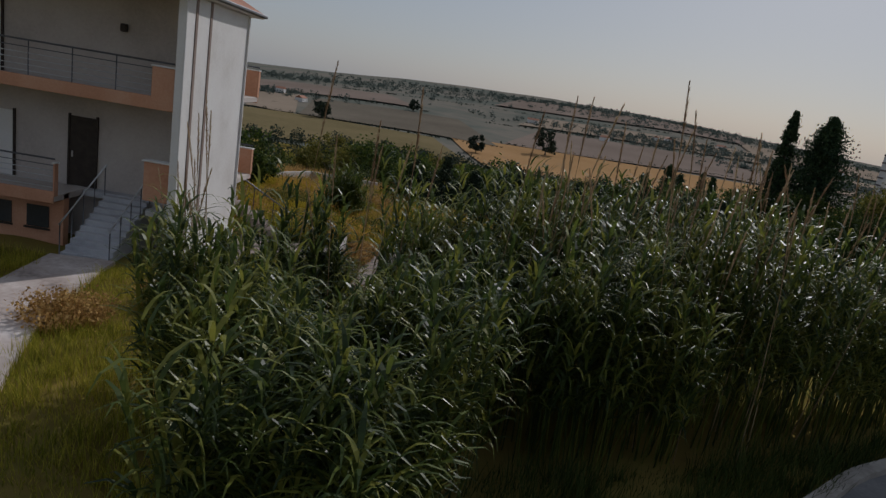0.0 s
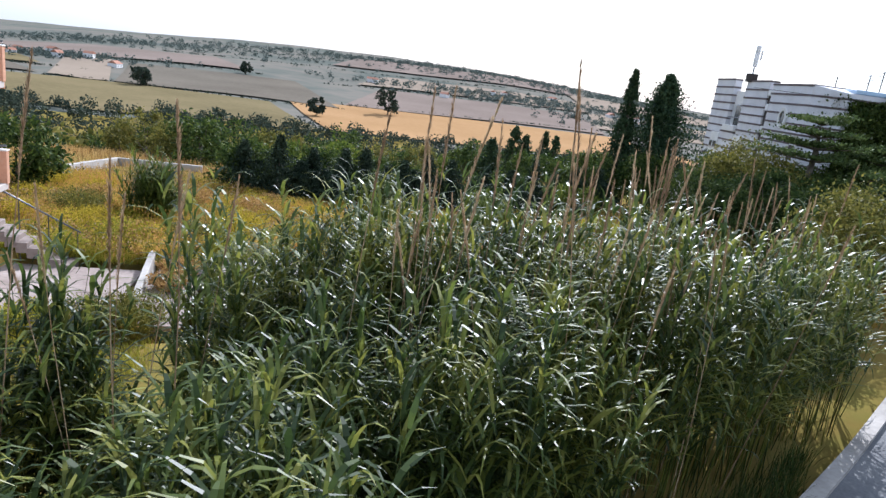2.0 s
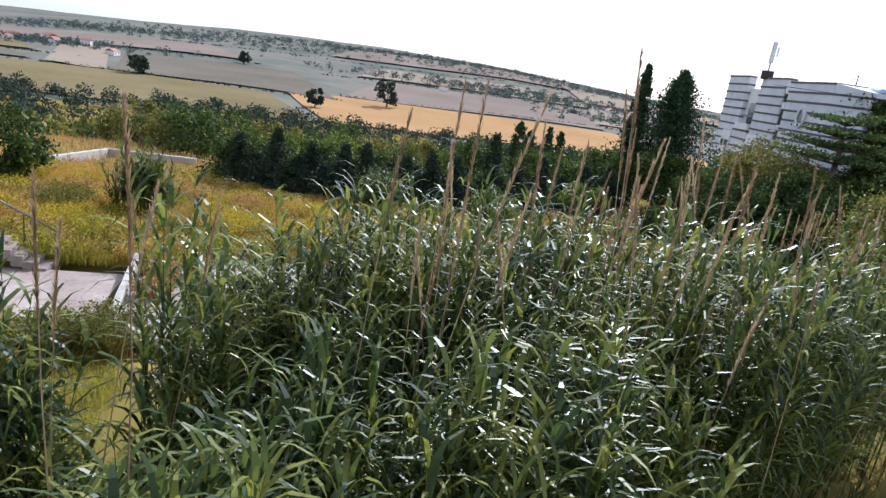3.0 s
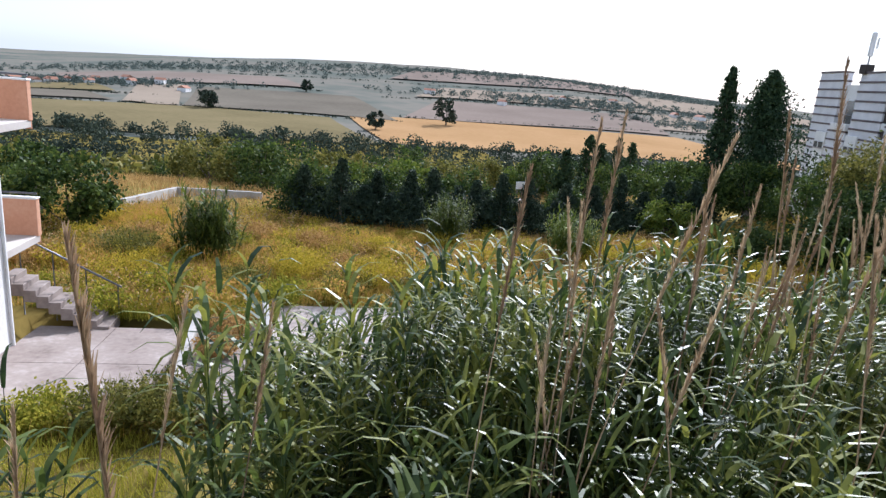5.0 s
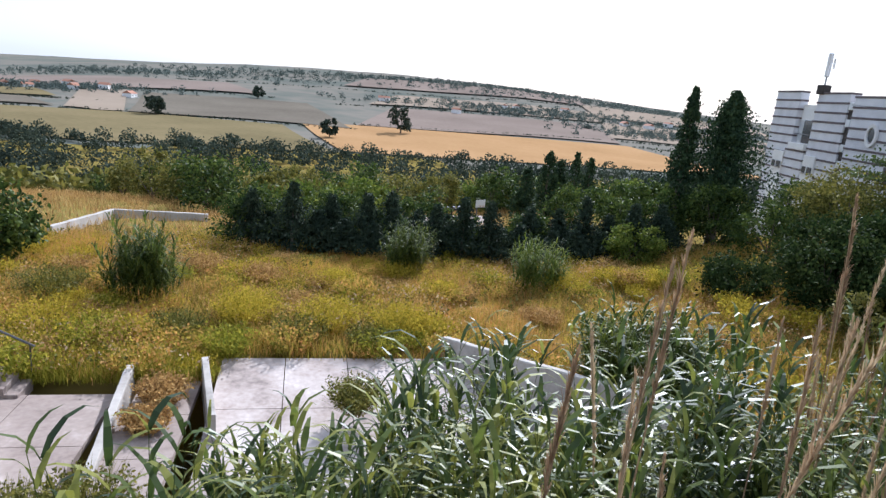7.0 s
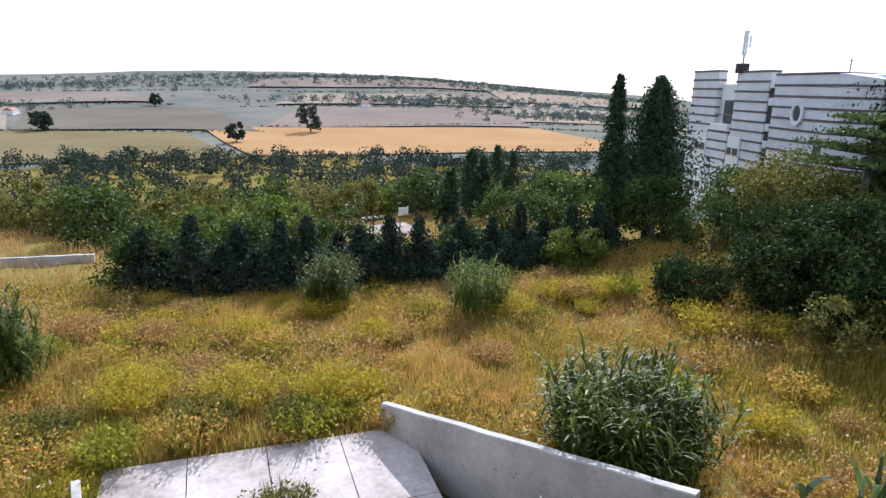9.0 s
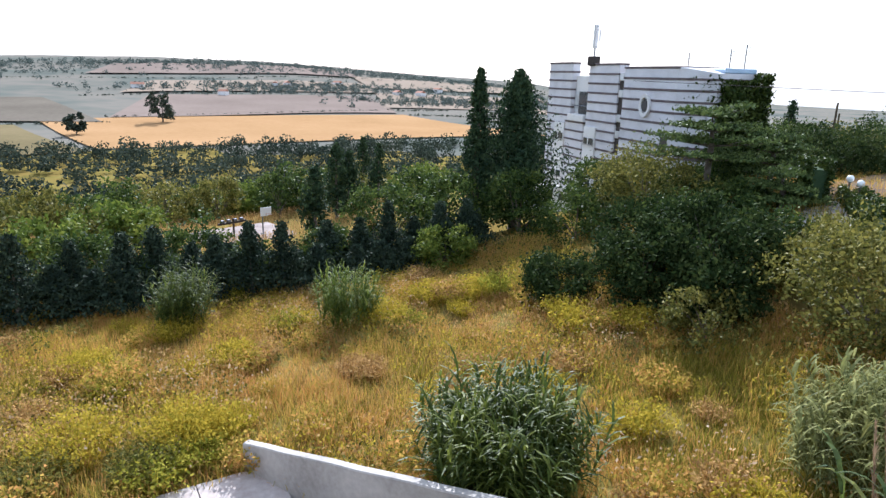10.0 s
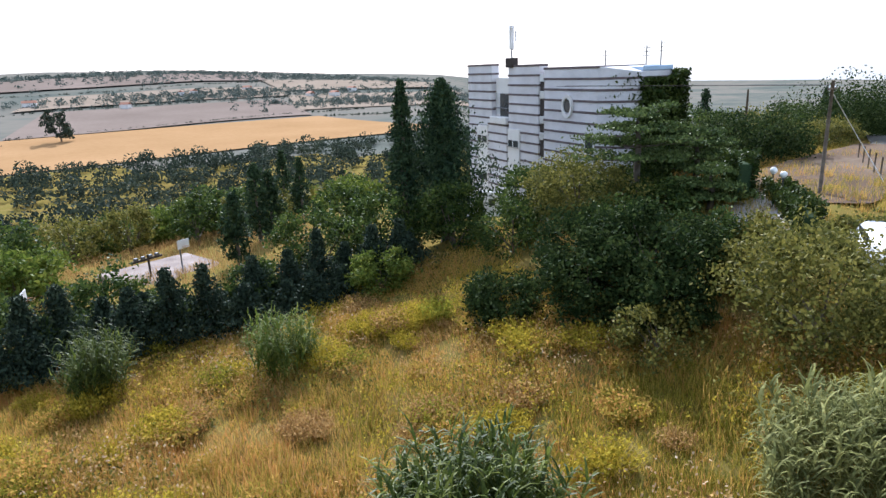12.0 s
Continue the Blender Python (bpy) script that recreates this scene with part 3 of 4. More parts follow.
part("gutter", box(X1 + 0.24, X1 + 0.38, 18.3, YR + 0.9, 5.50, 5.62, 0.03), M_metal, roof)
v = [(X0 - .6, 18.3, 5.63), (X1 + .25, 18.3, 5.63), (X1 + .25, YR + .9, 5.63), (X0 - .6, YR + .9, 5.63), (X0 + 2, 22, 7.0), (X1 - 2.2, 22, 7.0)]
mesh_ob("roof_tiles", v, [(0, 1, 5, 4), (2, 3, 4, 5), (1, 2, 5), (3, 0, 4), (3, 2, 1, 0)], M_tile, house)


def balcony(z, x0, x1, y0, y1, solid, name="balcony"):
    """A slab with an orange fascia, a solid end block and a steel rail."""
    b = part(name, box(x0, x1, y0, y1, z - 0.2, z, 0.01), M_beige, house)
    yo = y0 if y0 < YF else y1
    s = -1 if y0 < YF else 1
    part("fascia", box(x0, x1, yo + s * 0.002, yo + s * 0.06, z - 0.24, z + 0.14, 0.01), M_orange, b, "orange painted fascia")
    part("end_block", box(x1 - solid, x1 + 0.03, yo + s * 0.065, yo - s * 0.15, z - 0.02, z + 1.0, 0.015), M_orange, b, "orange rendered parapet block")
    part("coping", box(x1 - solid - 0.03, x1 + 0.05, yo + s * 0.09, yo - s * 0.18, z + 1.0, z + 1.045, 0.01), M_white, b)
    for k in range(5):
        rod("rail", (x0, yo, z + 0.26 + 0.17 * k), (x1 - solid, yo, z + 0.26 + 0.17 * k), 0.014, M_light_metal if k < 4 else M_metal, b)
    rod("handrail", (x0, yo, z + 1.14), (x1, yo, z + 1.14), 0.028, M_metal, b)
    for k in range(int((x1 - x0) / 1.3)):
        rod("post", (x0 + 0.3 + 1.3 * k, yo, z + 0.1), (x0 + 0.3 + 1.3 * k, yo, z + 1.14), 0.018, M_metal, b)
    return b


balcony(2.32, X0, -8.47, 19.3, YF - 0.005, 0.75)
balcony(-1.05, X0, -12.05, 19.3, YF - 0.005, 0.02)
balcony(2.55, -13.0, -8.25, YR + 0.005, 26.3, 0.9, "rear_balcony")
balcony(-0.55, -13.0, -8.25, YR + 0.005, 26.3, 0.9, "rear_balcony")
part("landing", box(-12.0, -8.47, 20.75, YF - 0.005, -1.25, -1.05, 0.01), M_marble, house)
part("stair_block", box(-9.3, -8.47, 19.2, 19.45, -0.7, 0.5, 0.02), M_orange, house, "orange rendered stair parapet")
part("side_landing", box(-9.3, -8.47, 19.46, 20.74, -1.25, -1.05, 0.01), M_marble, house)
part("coping", box(-9.35, -8.47, 19.15, 19.5, 0.501, 0.55, 0.01), M_white, house)


def door(x, z, w, h, y, name="door", material=M_dark):
    d = part(name, box(x, x + w, y - 0.05, y + 0.02, z, z + h, 0.01), material, house)
    part("frame", box(x - 0.07, x, y - 0.07, y - 0.002, z, z + h + 0.07, 0.005), M_dark, d)
    part("frame", box(x + w, x + w + 0.07, y - 0.07, y - 0.002, z, z + h + 0.07, 0.005), M_dark, d)
    part("door_handle", box(x + 0.08, x + 0.12, y - 0.1, y - 0.052, z + 0.95, z + 1.15, 0.004), M_light_metal, d)


door(-12.7, -1.04, 0.85, 2.3, YF)
door(-15.6, -1.04, 1.0, 2.15, YF, "shutter_door", M_white)
door(-16.2, 2.33, 1.2, 2.2, YF, "shutter_door", M_white)
for x in (-14.4, -13.2):
    w = part("basement_window", box(x, x + 0.7, 19.75, 19.83, -2.25, -1.55, 0.005), M_glass, house)
    part("frame", box(x - 0.06, x + 0.76, 19.7, 19.749, -2.32, -2.26, 0.004), M_dark, w)
part("basement_wall", box(X0, -12.05, 19.8, 20.1, -3.4, -1.06, 0.01), M_orange, house, "faded orange basement wall")
part("wall_lamp", box(-11.15, -10.95, YF - 0.18, YF - 0.004, 4.15, 4.4, 0.03), M_dark, house, "dark wall lamp")
stair = part("staircase", box(-11.2, -9.75, 18.2, 20.74, -3.0, -2.62, 0.01), M_marble, house, "pale stone outdoor staircase")
for k in range(10):
    part("step", box(-11.2, -9.75, 18.25 + 0.25 * k, 18.25 + 0.25 * (k + 1) + 0.02 * (k < 9), -2.61, -2.43 + 0.15 * k, 0.012), M_marble, stair)
for x in (-11.22, -9.73):
    rod("handrail", (x, 18.2, -1.6), (x, 20.7, -0.1), 0.025, M_light_metal, stair)
    for k in range(5):
        y = 18.25 + 0.6 * k
        rod("post", (x, y, -2.6 + 0.15 * (y - 18.2) / 0.25), (x, y, -1.6 + 0.6 * (y - 18.2)), 0.018, M_metal, stair)
# rear garden steps down to the yard
steps = root("garden_stairs", 0, 0, 0, 0, "pale stone steps rising behind the house corner", "stairs")
for k in range(9):
    x = -6.35 - 0.3 * k
    part("step", box(x - 0.32, x, 25.6, 26.5, -3.25 if k < 1 else -3.1 + 0.165 * (k - 1), -2.93 + 0.165 * k, 0.012), M_slabpink, steps)
rod("handrail", (-6.3, 26.6, -2.1), (-9.1, 26.6, -0.6), 0.03, M_metal, steps)
for k in range(4):
    rod("post", (-6.4 - 0.85 * k, 26.6, -3.2), (-6.4 - 0.85 * k, 26.6, -2.06 + 0.455 * k), 0.02, M_metal, steps)
ribbon("path", [(-6.0, 5.5), (-8.4, 10.5), (-9.7, 14.0), (-10.45, 18.15)], 1.8, M_slab, "pale concrete path up to the staircase", "path", 0.16, n=24)

# ---- striped block of flats on the hill ----
ex, ey = -0.2456, -0.9694
flats = root("striped_block", 34.3, 53.2, 0, math.degrees(math.atan2(ey, ex)), "pale block of flats with dark horizontal brick bands", "building")
ZB = -4.5


def tower(name, u0, u1, w0, w1, top, label=""):
    """A wing in the block's own axes: along the front, and back from it."""
    t = part(name, box(u0, u1, w0, w1, ZB, top, 0.03), M_panel, flats, label)
    z = top - 0.10
    while z > -3.6:
        part("brick_band", box(u0 - 0.03, u1 + 0.03, w0 - 0.035, min(w0 + 3.0, w1), z, z + 0.125, 0.006), M_stripe, t)
        z -= 0.60
    return t


UE = 15.5
tower("stair_tower", -0.2, 3.4, 0.0, 0.6, 7.25)
tower("middle_wing", 5.85, 9.55, -0.06, 0.6, 7.12)
part("core", box(0.0, 10.2, 0.62, 4.4, ZB, 5.9, 0.03), M_panel, flats)
tower("front_wing", 10.25, UE, -0.12, 3.9, 6.9)
tower("lower_block", 3.0, 5.6, -0.09, 0.45, 3.25)
rec = part("recess_wall", box(3.42, 5.83, 0.35, 0.61, ZB, 6.35, 0.02), M_white, flats, "white recessed wall with a balcony")
part("balcony", box(3.5, 5.75, -0.25, 0.34, 3.3, 3.75, 0.03), M_white, rec, "white balcony front")
part("balcony_door", box(4.1, 5.2, 0.29, 0.345, 3.76, 5.3, 0.01), M_glass, rec)
part("shutter", box(3.5, 4.05, 0.28, 0.345, 3.9, 5.3, 0.01), M_light_metal, rec)
rod("balcony_rail", (3.5, 0.05, 4.35), (5.75, 0.05, 4.35), 0.03, M_metal, rec)


def bay(u0, u1, w, top):
    """A smooth white bay with a strip window near its top."""
    b = part("white_bay", box(u0, u1, w - 0.12, w + 0.3, ZB, top, 0.02), M_white, flats, "smooth white rendered bay")
    for z in (top - 1.15, top - 3.9):
        wv = part("window", box(u0 + 0.12, u1 - 0.12, w - 0.15, w - 0.121, z, z + 0.42, 0.005), M_glass, b)
        part("sill", box(u0 + 0.06, u1 - 0.06, w - 0.2, w - 0.121, z - 0.07, z - 0.005, 0.005), M_concrete, wv)
        part("mullion", box((u0 + u1) / 2 - 0.04, (u0 + u1) / 2 + 0.04, w - 0.17, w - 0.152, z, z + 0.42, 0.003), M_white, wv)


bay(1.3, 2.9, 0.0, 3.05)
bay(5.9, 7.4, -0.06, 3.05)
# nearly flush dark face stands in for the shade of the narrow gap
part("gap_wall", box(9.56, 10.24, 0.04, 0.61, ZB, 6.4, 0.02), M_dark, flats, "dark infill painting the shaded gap between wings")
for z in (6.1, 5.1, 3.6, 2.6, 1.1, 0.1):
    part("duct", box(9.66, 10.14, -0.08, 0.035, z, z + 0.45, 0.03), M_light_metal, flats)
pw = part("window", box(14.5, 15.3, -0.2, 0.1, 2.2, 3.3, 0.01), M_white, flats)
part("pane", box(14.58, 15.22, -0.23, -0.201, 2.3, 3.2, 0.004), M_glass, pw)
# chamfered corner of the front wing and its receding side
ch = bmesh.new()
pts = [(UE, -0.12), (UE + 1.5, 1.2), (UE + 1.5, 3.9), (UE, 3.9)]
lo = [ch.verts.new((a, b, ZB)) for a, b in pts]
hi = [ch.verts.new((a, b, 6.88 - 0.3 * (a > UE))) for a, b in pts]
for i in range(4):
    ch.faces.new((lo[i], lo[(i + 1) % 4], hi[(i + 1) % 4], hi[i]))
ch.faces.new(hi)
ch.faces.new(list(reversed(lo)))
bmesh.ops.recalc_face_normals(ch, faces=ch.faces)
cham = part("corner_wall", ch, M_panel, flats)
z = 6.20
while z > -3.6:
    bb = bmesh.new()
    q = [(UE, -0.155), (UE + 1.53, 1.19), (UE + 1.53, 3.8), (UE + 1.4, 3.8), (UE + 1.4, 1.3), (UE, 0.08)]
    lo = [bb.verts.new((a, b, z)) for a, b in q]
    hi = [bb.verts.new((a, b, z + 0.125)) for a, b in q]
    for i in range(6):
        bb.faces.new((lo[i], lo[(i + 1) % 6], hi[(i + 1) % 6], hi[i]))
    bb.faces.new(hi)
    bb.faces.new(list(reversed(lo)))
    bmesh.ops.recalc_face_normals(bb, faces=bb.faces)
    part("brick_band", bb, M_stripe, cham)
    z -= 0.60
# round window with a pale frame
bm = bmesh.new()
for i in range(28):
    a0, a1 = 2 * math.pi * i / 28, 2 * math.pi * (i + 1) / 28
    ring = []
    for a in (a0, a1):
        for rr, w in ((0.36, -0.14), (0.36, -0.28), (0.52, -0.28), (0.52, -0.14)):
            ring.append(bm.verts.new((12.8 + rr * math.cos(a), w, 4.75 + rr * 1.25 * math.sin(a))))
    for k in range(3):
        bm.faces.new((ring[k], ring[k + 1], ring[k + 5], ring[k + 4]))
rwin = part("round_window", bm, M_white, flats, "round window with a pale frame")
bm = bmesh.new()
bmesh.ops.create_cone(bm, cap_ends=True, segments=28, radius1=0.37, radius2=0.37, depth=0.06, matrix=Matrix.Translation((12.8, -0.17, 4.75)) @ Matrix.Rotation(radians(90), 4, "X"))
part("pane", bm, M_glass, rwin)
part("roof_sheet", box(15.6, 16.95, 1.6, 3.6, 6.62, 6.86, 0.04), M_blue, flats, "pale blue roof sheeting")
# ivy over the end of the block
ri = np.random.default_rng(31)
n = 17000
p = np.stack([ri.normal(17.2, 0.17, n), ri.uniform(1.2, 4.4, n), ri.uniform(-3.5, 6.75, n)], 1)
keep = (p[:, 2] < 6.25 + 0.4 * (p[:, 1] > 3.3)) & (p[:, 1] > 1.25 + ri.uniform(0, 0.4, n) * (p[:, 2] > 3))
v, f = leaves_at(p[keep], 0.22, ri)
mesh_ob("ivy", v, f, M_ivy, flats, "ivy hanging over the end wall")
n = 500
p = np.stack([ri.uniform(15.8, 17.2, n), np.zeros(n), ri.uniform(3.0, 6.5, n)], 1)
p[:, 1] = (p[:, 0] - 15.5) * 0.88 - 0.15 + ri.normal(0, 0.08, n)
v, f = leaves_at(p[ri.uniform(0, 1, n) < (p[:, 0] - 15.7) / 1.5], 0.18, ri)
mesh_ob("ivy", v, f, M_ivy, flats)
# aerials
ant = root("aerial_mast", 34.3 + ex * 6.2, 53.2 + ey * 6.2 , 7.1, 0, "slim white panel aerial on a roof mast", "antenna")
rod("mast", (0, 0, -0.2), (0, 0, 2.3), 0.05, M_metal, ant)
part("panel", box(-0.16, 0.16, -0.1, 0.1, 1.0, 2.5, 0.05), M_white, ant)
part("panel", box(0.3, 0.42, -0.06, 0.06, 1.5, 2.2, 0.03), M_white, ant)
part("base_block", box(-0.3, 0.3, -0.3, 0.3, -0.1, 0.5, 0.03), M_dark, ant)
for u, w, hh in ((12.0, 3.0, 0.9), (15.5, 3.0, 1.0), (16.4, 3.2, 1.2)):
    a = root("roof_aerial", 34.3 + ex * u - ey * w, 53.2 + ey * u + ex * w, 6.9, 0, "thin metal roof aerial", "antenna", "roof aerials")
    rod("mast", (0, 0, -0.4), (0, 0, hh), 0.03, M_metal, a)
    for k in range(3):
        rod("element", (-0.35, 0, hh - 0.12 - 0.2 * k), (0.35, 0, hh - 0.12 - 0.2 * k), 0.012, M_metal, a)
# white annexe at the foot of the block
anx = root("annexe_wall", 30.6, 48.6, -3.2, 107, "white parapet with small openings beside the flats", "wall")
part("body", box(-2.2, 2.2, -0.2, 0.2, -1.5, 2.2, 0.03), M_white, anx)
for k in range(4):
    part("opening", box(-1.7 + 1.0 * k, -1.2 + 1.0 * k, 0.17, 0.215, 1.3, 1.75, 0.01), M_dark, anx)

# ---- trees ----
rt = np.random.default_rng(5)
conifer("tall_cypress", 22.3, 45.0, 6.8 - G(22.3, 45.0), 0.85, rt, "tall slim dark cypress with a ragged tip", 9000, 0.14, 0.6, 0.17)
conifer("broad_cypress", 24.6, 44.4, 6.65 - G(24.6, 44.4), 2.1, rt, "broad dark cypress with upswept tips", 24000, 0.34, 0.72, 0.16)
for x, y, h, r in ((19.6, 29.8, 2.6, 1.8), (21.4, 28.4, 3.2, 2.1), (21.2, 31.2, 3.0, 1.9), (19.9, 27.0, 2.0, 1.5)):
    tree("holm_oak", x, y, h, r, M_leaf_dark, rt, "dense dark green oak at the meadow edge", n=9500, leaf=0.14, trunk=0.05, clumps=46, group="meadow oaks")
tree("holm_oak", 18.3, 32.8, 1.3, 1.5, M_leaf_dark, rt, "dark low oak bush at the meadow edge", n=8000, leaf=0.14, trunk=0.06, clumps=60)
tree("olive_tree", 24.6, 34.6, 3.3, 2.3, M_olive, rt, "airy olive-green tree with bare inner branches", n=9000, leaf=0.13, trunk=0.2, clumps=80)
tree("almond_tree", 20.5, 22.4, 3.5, 2.5, M_olive, rt, "airy olive and yellow-green tree beside the lane", n=15000, leaf=0.12, trunk=0.1, clumps=100)
for x, y, h, r, m in ((24.0, 28.2, 1.9, 1.5, M_leaf), (26.6, 31.6, 1.5, 1.4, M_leaf), (24.6, 26.2, 1.4, 1.2, M_olive), (22.6, 25.6, 1.7, 1.3, M_olive), (23.4, 31.4, 2.3, 1.6, M_leaf), (27.2, 34.2, 1.9, 1.6, M_leaf), (29.4, 34.6, 1.6, 1.5, M_leaf), (22.4, 36.6, 2.6, 1.7, M_leaf), (25.8, 23.6, 1.3, 1.2, M_olive)):
    tree("bank_bush", x, y, h, r, m, rt, "dense green bush on the bank", n=4200, leaf=0.13, trunk=0.05, clumps=40, group="bank bushes")
tree("young_tree", 17.3, 40.2, 2.3, 1.4, M_bright, rt, "young bright green tree before the dark hedge", n=6000, leaf=0.13, trunk=0.08, clumps=45)
layered_pine(27.34, 33.52, 2.20, 2.50, 3.10, 4, rt, "spreading pine with flat green layers of needles")
layered_pine(31.23, 32.83, 1.47, 2.10, 2.70, 4, rt, "spreading pine with flat green layers of needles")
layered_pine(27.95, 30.15, 0.99, 1.40, 1.80, 3, rt, "spreading pine with flat green layers of needles")
tree("round_tree", 39.53, 34.42, 4.2, 3.1, M_leaf_dark, rt, "rounded dense dark green tree", n=16000, leaf=0.16, trunk=0.08, clumps=110, z=-0.19)
for x, y, h, r, m in ((33.5, 36.0, 2.0, 1.8, M_leaf), (28.6, 39.0, 2.6, 1.8, M_leaf), (47, 38, 3.2, 2.4, M_olive), (53, 36, 2.3, 2.4, M_leaf), (58, 40, 3.8, 2.6, M_leaf), (50, 43, 4.6, 2.8, M_leaf), (44.5, 40, 4.4, 2.4, M_leaf), (64, 38, 2.2, 2.6, M_leaf), (48, 33.5, 1.6, 1.8, M_olive), (56, 34, 1.8, 2.0, M_leaf), (68, 42, 2.4, 2.6, M_leaf)):
    tree("hill_tree", x, y, h, r, m, rt, "dark green tree on the hill behind the flats", n=6500, leaf=0.13, trunk=0.1, clumps=45, group="hill trees")
for x, y, h, r in ((45, 40.5, 6.0, 0.9), (56, 36.5, 3.4, 0.6), (61, 39, 4.8, 0.6), (66, 40, 4.8, 0.7)):
    conifer("hill_fir", x, y, h, r, rt, "small pointed dark conifer on the hill", 2200, 0.12, 0.8, 0.16, "hill conifers")
pts = []
for i in range(130):
    a, d = radians(rt.uniform(44, 84)), rt.uniform(50, 74)
    pts.append((3 + d * math.sin(a), 16 + d * math.cos(a), rt.uniform(2.2, 3.3) * (1 - 0.3 * (math.degrees(a) - 44) / 40)))
woods("hill_woods", pts, rt, "dark trees along the hilltop behind the lane", 0.065, 1300, M_leaf_dark, 1.35)
# dark fir row behind the meadow
for i in range(30):
    x = -2.2 + 0.76 * i + rt.normal(0, 0.18)
    y = 42.9 - 0.09 * max(x, 0) + (0.9 if i % 2 else -0.2) + rt.normal(0, 0.2)
    h = (3.3, 2.1, 3.7, 1.8, 2.7, 3.1, 2.3)[i % 7] * rt.uniform(0.85, 1.1)
    conifer("hedge_fir", x, y, h, rt.uniform(0.75, 1.1), rt, "dark bushy fir in the boundary row", 4200, 0.32, 0.95, 0.13, "boundary firs", M_fir)
for x, y, h, r in ((-2.6, 44.6, 3.4, 1.9), (2.0, 46.4, 3.2, 2.0), (7.0, 46.0, 3.0, 1.9), (4.6, 43.9, 2.3, 1.2), (8.8, 43.3, 2.5, 1.3), (12.6, 43.6, 2.7, 1.3), (16.8, 45.8, 4.2, 2.0), (19.6, 43.6, 4.2, 1.9), (22.6, 41.2, 3.6, 1.8), (25.6, 38.8, 3.2, 1.7)):
    tree("hedge_tree", x, y, h, r, M_leaf, rt, "dense dark green tree behind the fir row", n=5200, leaf=0.17, trunk=0.05, clumps=55, group="trees behind the firs")
# lighter trees beyond the hedge
for i in range(72):
    y = rt.uniform(51, 104)
    x = -12 + rt.uniform(-0.22, 0.62) * (y - 8) + 8
    if 8.5 < x < 17 and 50 < y < 66 or -14 < x < -4 and y < 60:
        continue
    tree("orchard_tree", x, y, rt.uniform(2.6, 4.8), rt.uniform(1.8, 2.9), (M_olive, M_leaf, M_olive, M_leaf, M_bright)[i % 5], rt, "round olive-green tree on the slope below", n=2600, leaf=0.26, trunk=0.1, clumps=40, group="slope trees")
for x, y, h in ((20.5, 62, 6.2), (22, 63, 5.4), (30, 78, 7), (16.5, 56, 5.0), (28, 70, 5.6)):
    conifer("slope_cypress", x, y, h, 0.9, rt, "narrow dark cypress on the slope", 2600, 0.12, 0.5, 0.22, "slope cypresses")
tree("fig_bush", -12.6, 38.5, 3.4, 2.0, M_leaf, rt, "leafy green bush behind the house", n=5500, leaf=0.2, trunk=0.1, clumps=45)
tree("fig_bush", -16.5, 44.0, 3.4, 2.2, M_leaf, rt, "leafy green bush behind the house", n=4500, leaf=0.2, trunk=0.1, clumps=45)
tree("lane_bush", 18.2, 26.0, 1.8, 1.3, M_olive, rt, "dull green bush at the meadow edge", n=3000, leaf=0.12, trunk=0.1, clumps=30)

# ---- reeds ----
rr = np.random.default_rng(17)


def reed_stand(name, cx, cy, r, h, n, label, material, leaves=15, scale=1.0, spread=0.35):
    """A rounded stand of cane: tallest in its middle, leaning outward at the rim."""
    a, q = rr.uniform(0, 2 * np.pi, n), np.sqrt(rr.uniform(0, 1, n))
    x, y = cx + r * q * np.cos(a), cy + r * q * np.sin(a)
    hh = h * (1 - 0.30 * q ** 2) * np.where(rr.uniform(0, 1, n) < 0.2, rr.uniform(1.0, 1.18, n), rr.uniform(0.6, 1.0, n))
    z0 = G(cx, cy)
    sv, sf, v, f = reeds(x - cx, y - cy, ground(x, y) - 0.05 - z0, hh, rr, leaves, scale, spread)
    e = root(name, cx, cy, z0, 0, label, "reed clump", "reed clumps")
    mesh_ob("cane", sv, sf, material, e)
    mesh_ob("foliage", v, f, material, e)


reed_stand("reed_clump", 9.1, 24.1, 1.65, 2.75, 250, "large grey-green giant reed clump in the meadow", M_reedgrey, 17, 1.05)
reed_stand("reed_clump", 5.05, 39.2, 1.0, 2.6, 130, "small round reed clump before the firs", M_reedgrey, 15, 0.72)
reed_stand("reed_clump", 10.4, 36.1, 1.05, 2.6, 120, "fresh green reed clump in the meadow", M_bright, 15, 0.75)
reed_stand("reed_clump", -5.3, 33.6, 1.0, 3.0, 120, "upright dark reed clump beyond the yard", M_reedgrey, 15, 1.0)
reed_stand("reed_clump", 7.0, 19.9, 0.7, 1.6, 60, "reed clump against the retaining wall", M_reed, 15, 1.0)

reed_stand("reed_clump", 15.6, 20.0, 1.45, 2.5, 170, "pale grey-green reed clump near the lane", M_reedpale, 15, 1.0)

# the thicket under the flight: dense cane with an uneven top
TH = [(-2.6, 5.6), (-3.4, 8.0), (-4.9, 10.0), (-5.0, 12.2), (-3.0, 12.4), (-1.3, 13.0), (-0.9, 17.6), (2.0, 17.8), (6.0, 17.4), (9.5, 17.4), (13.0, 17.8), (14.6, 17.4), (13.5, 15.2), (8.9, 12.9), (4.6, 10.7), (1.2, 9.7), (0.4, 7.4), (-0.3, 5.6)]


def inside(x, y, poly):
    r = np.zeros(len(x), bool)
    for (x0, y0), (x1, y1) in zip(poly, poly[1:] + poly[:1]):
        c = ((y0 > y) != (y1 > y)) & (x < (x1 - x0) * (y - y0) / (y1 - y0 + 1e-12) + x0)
        r ^= c
    return r


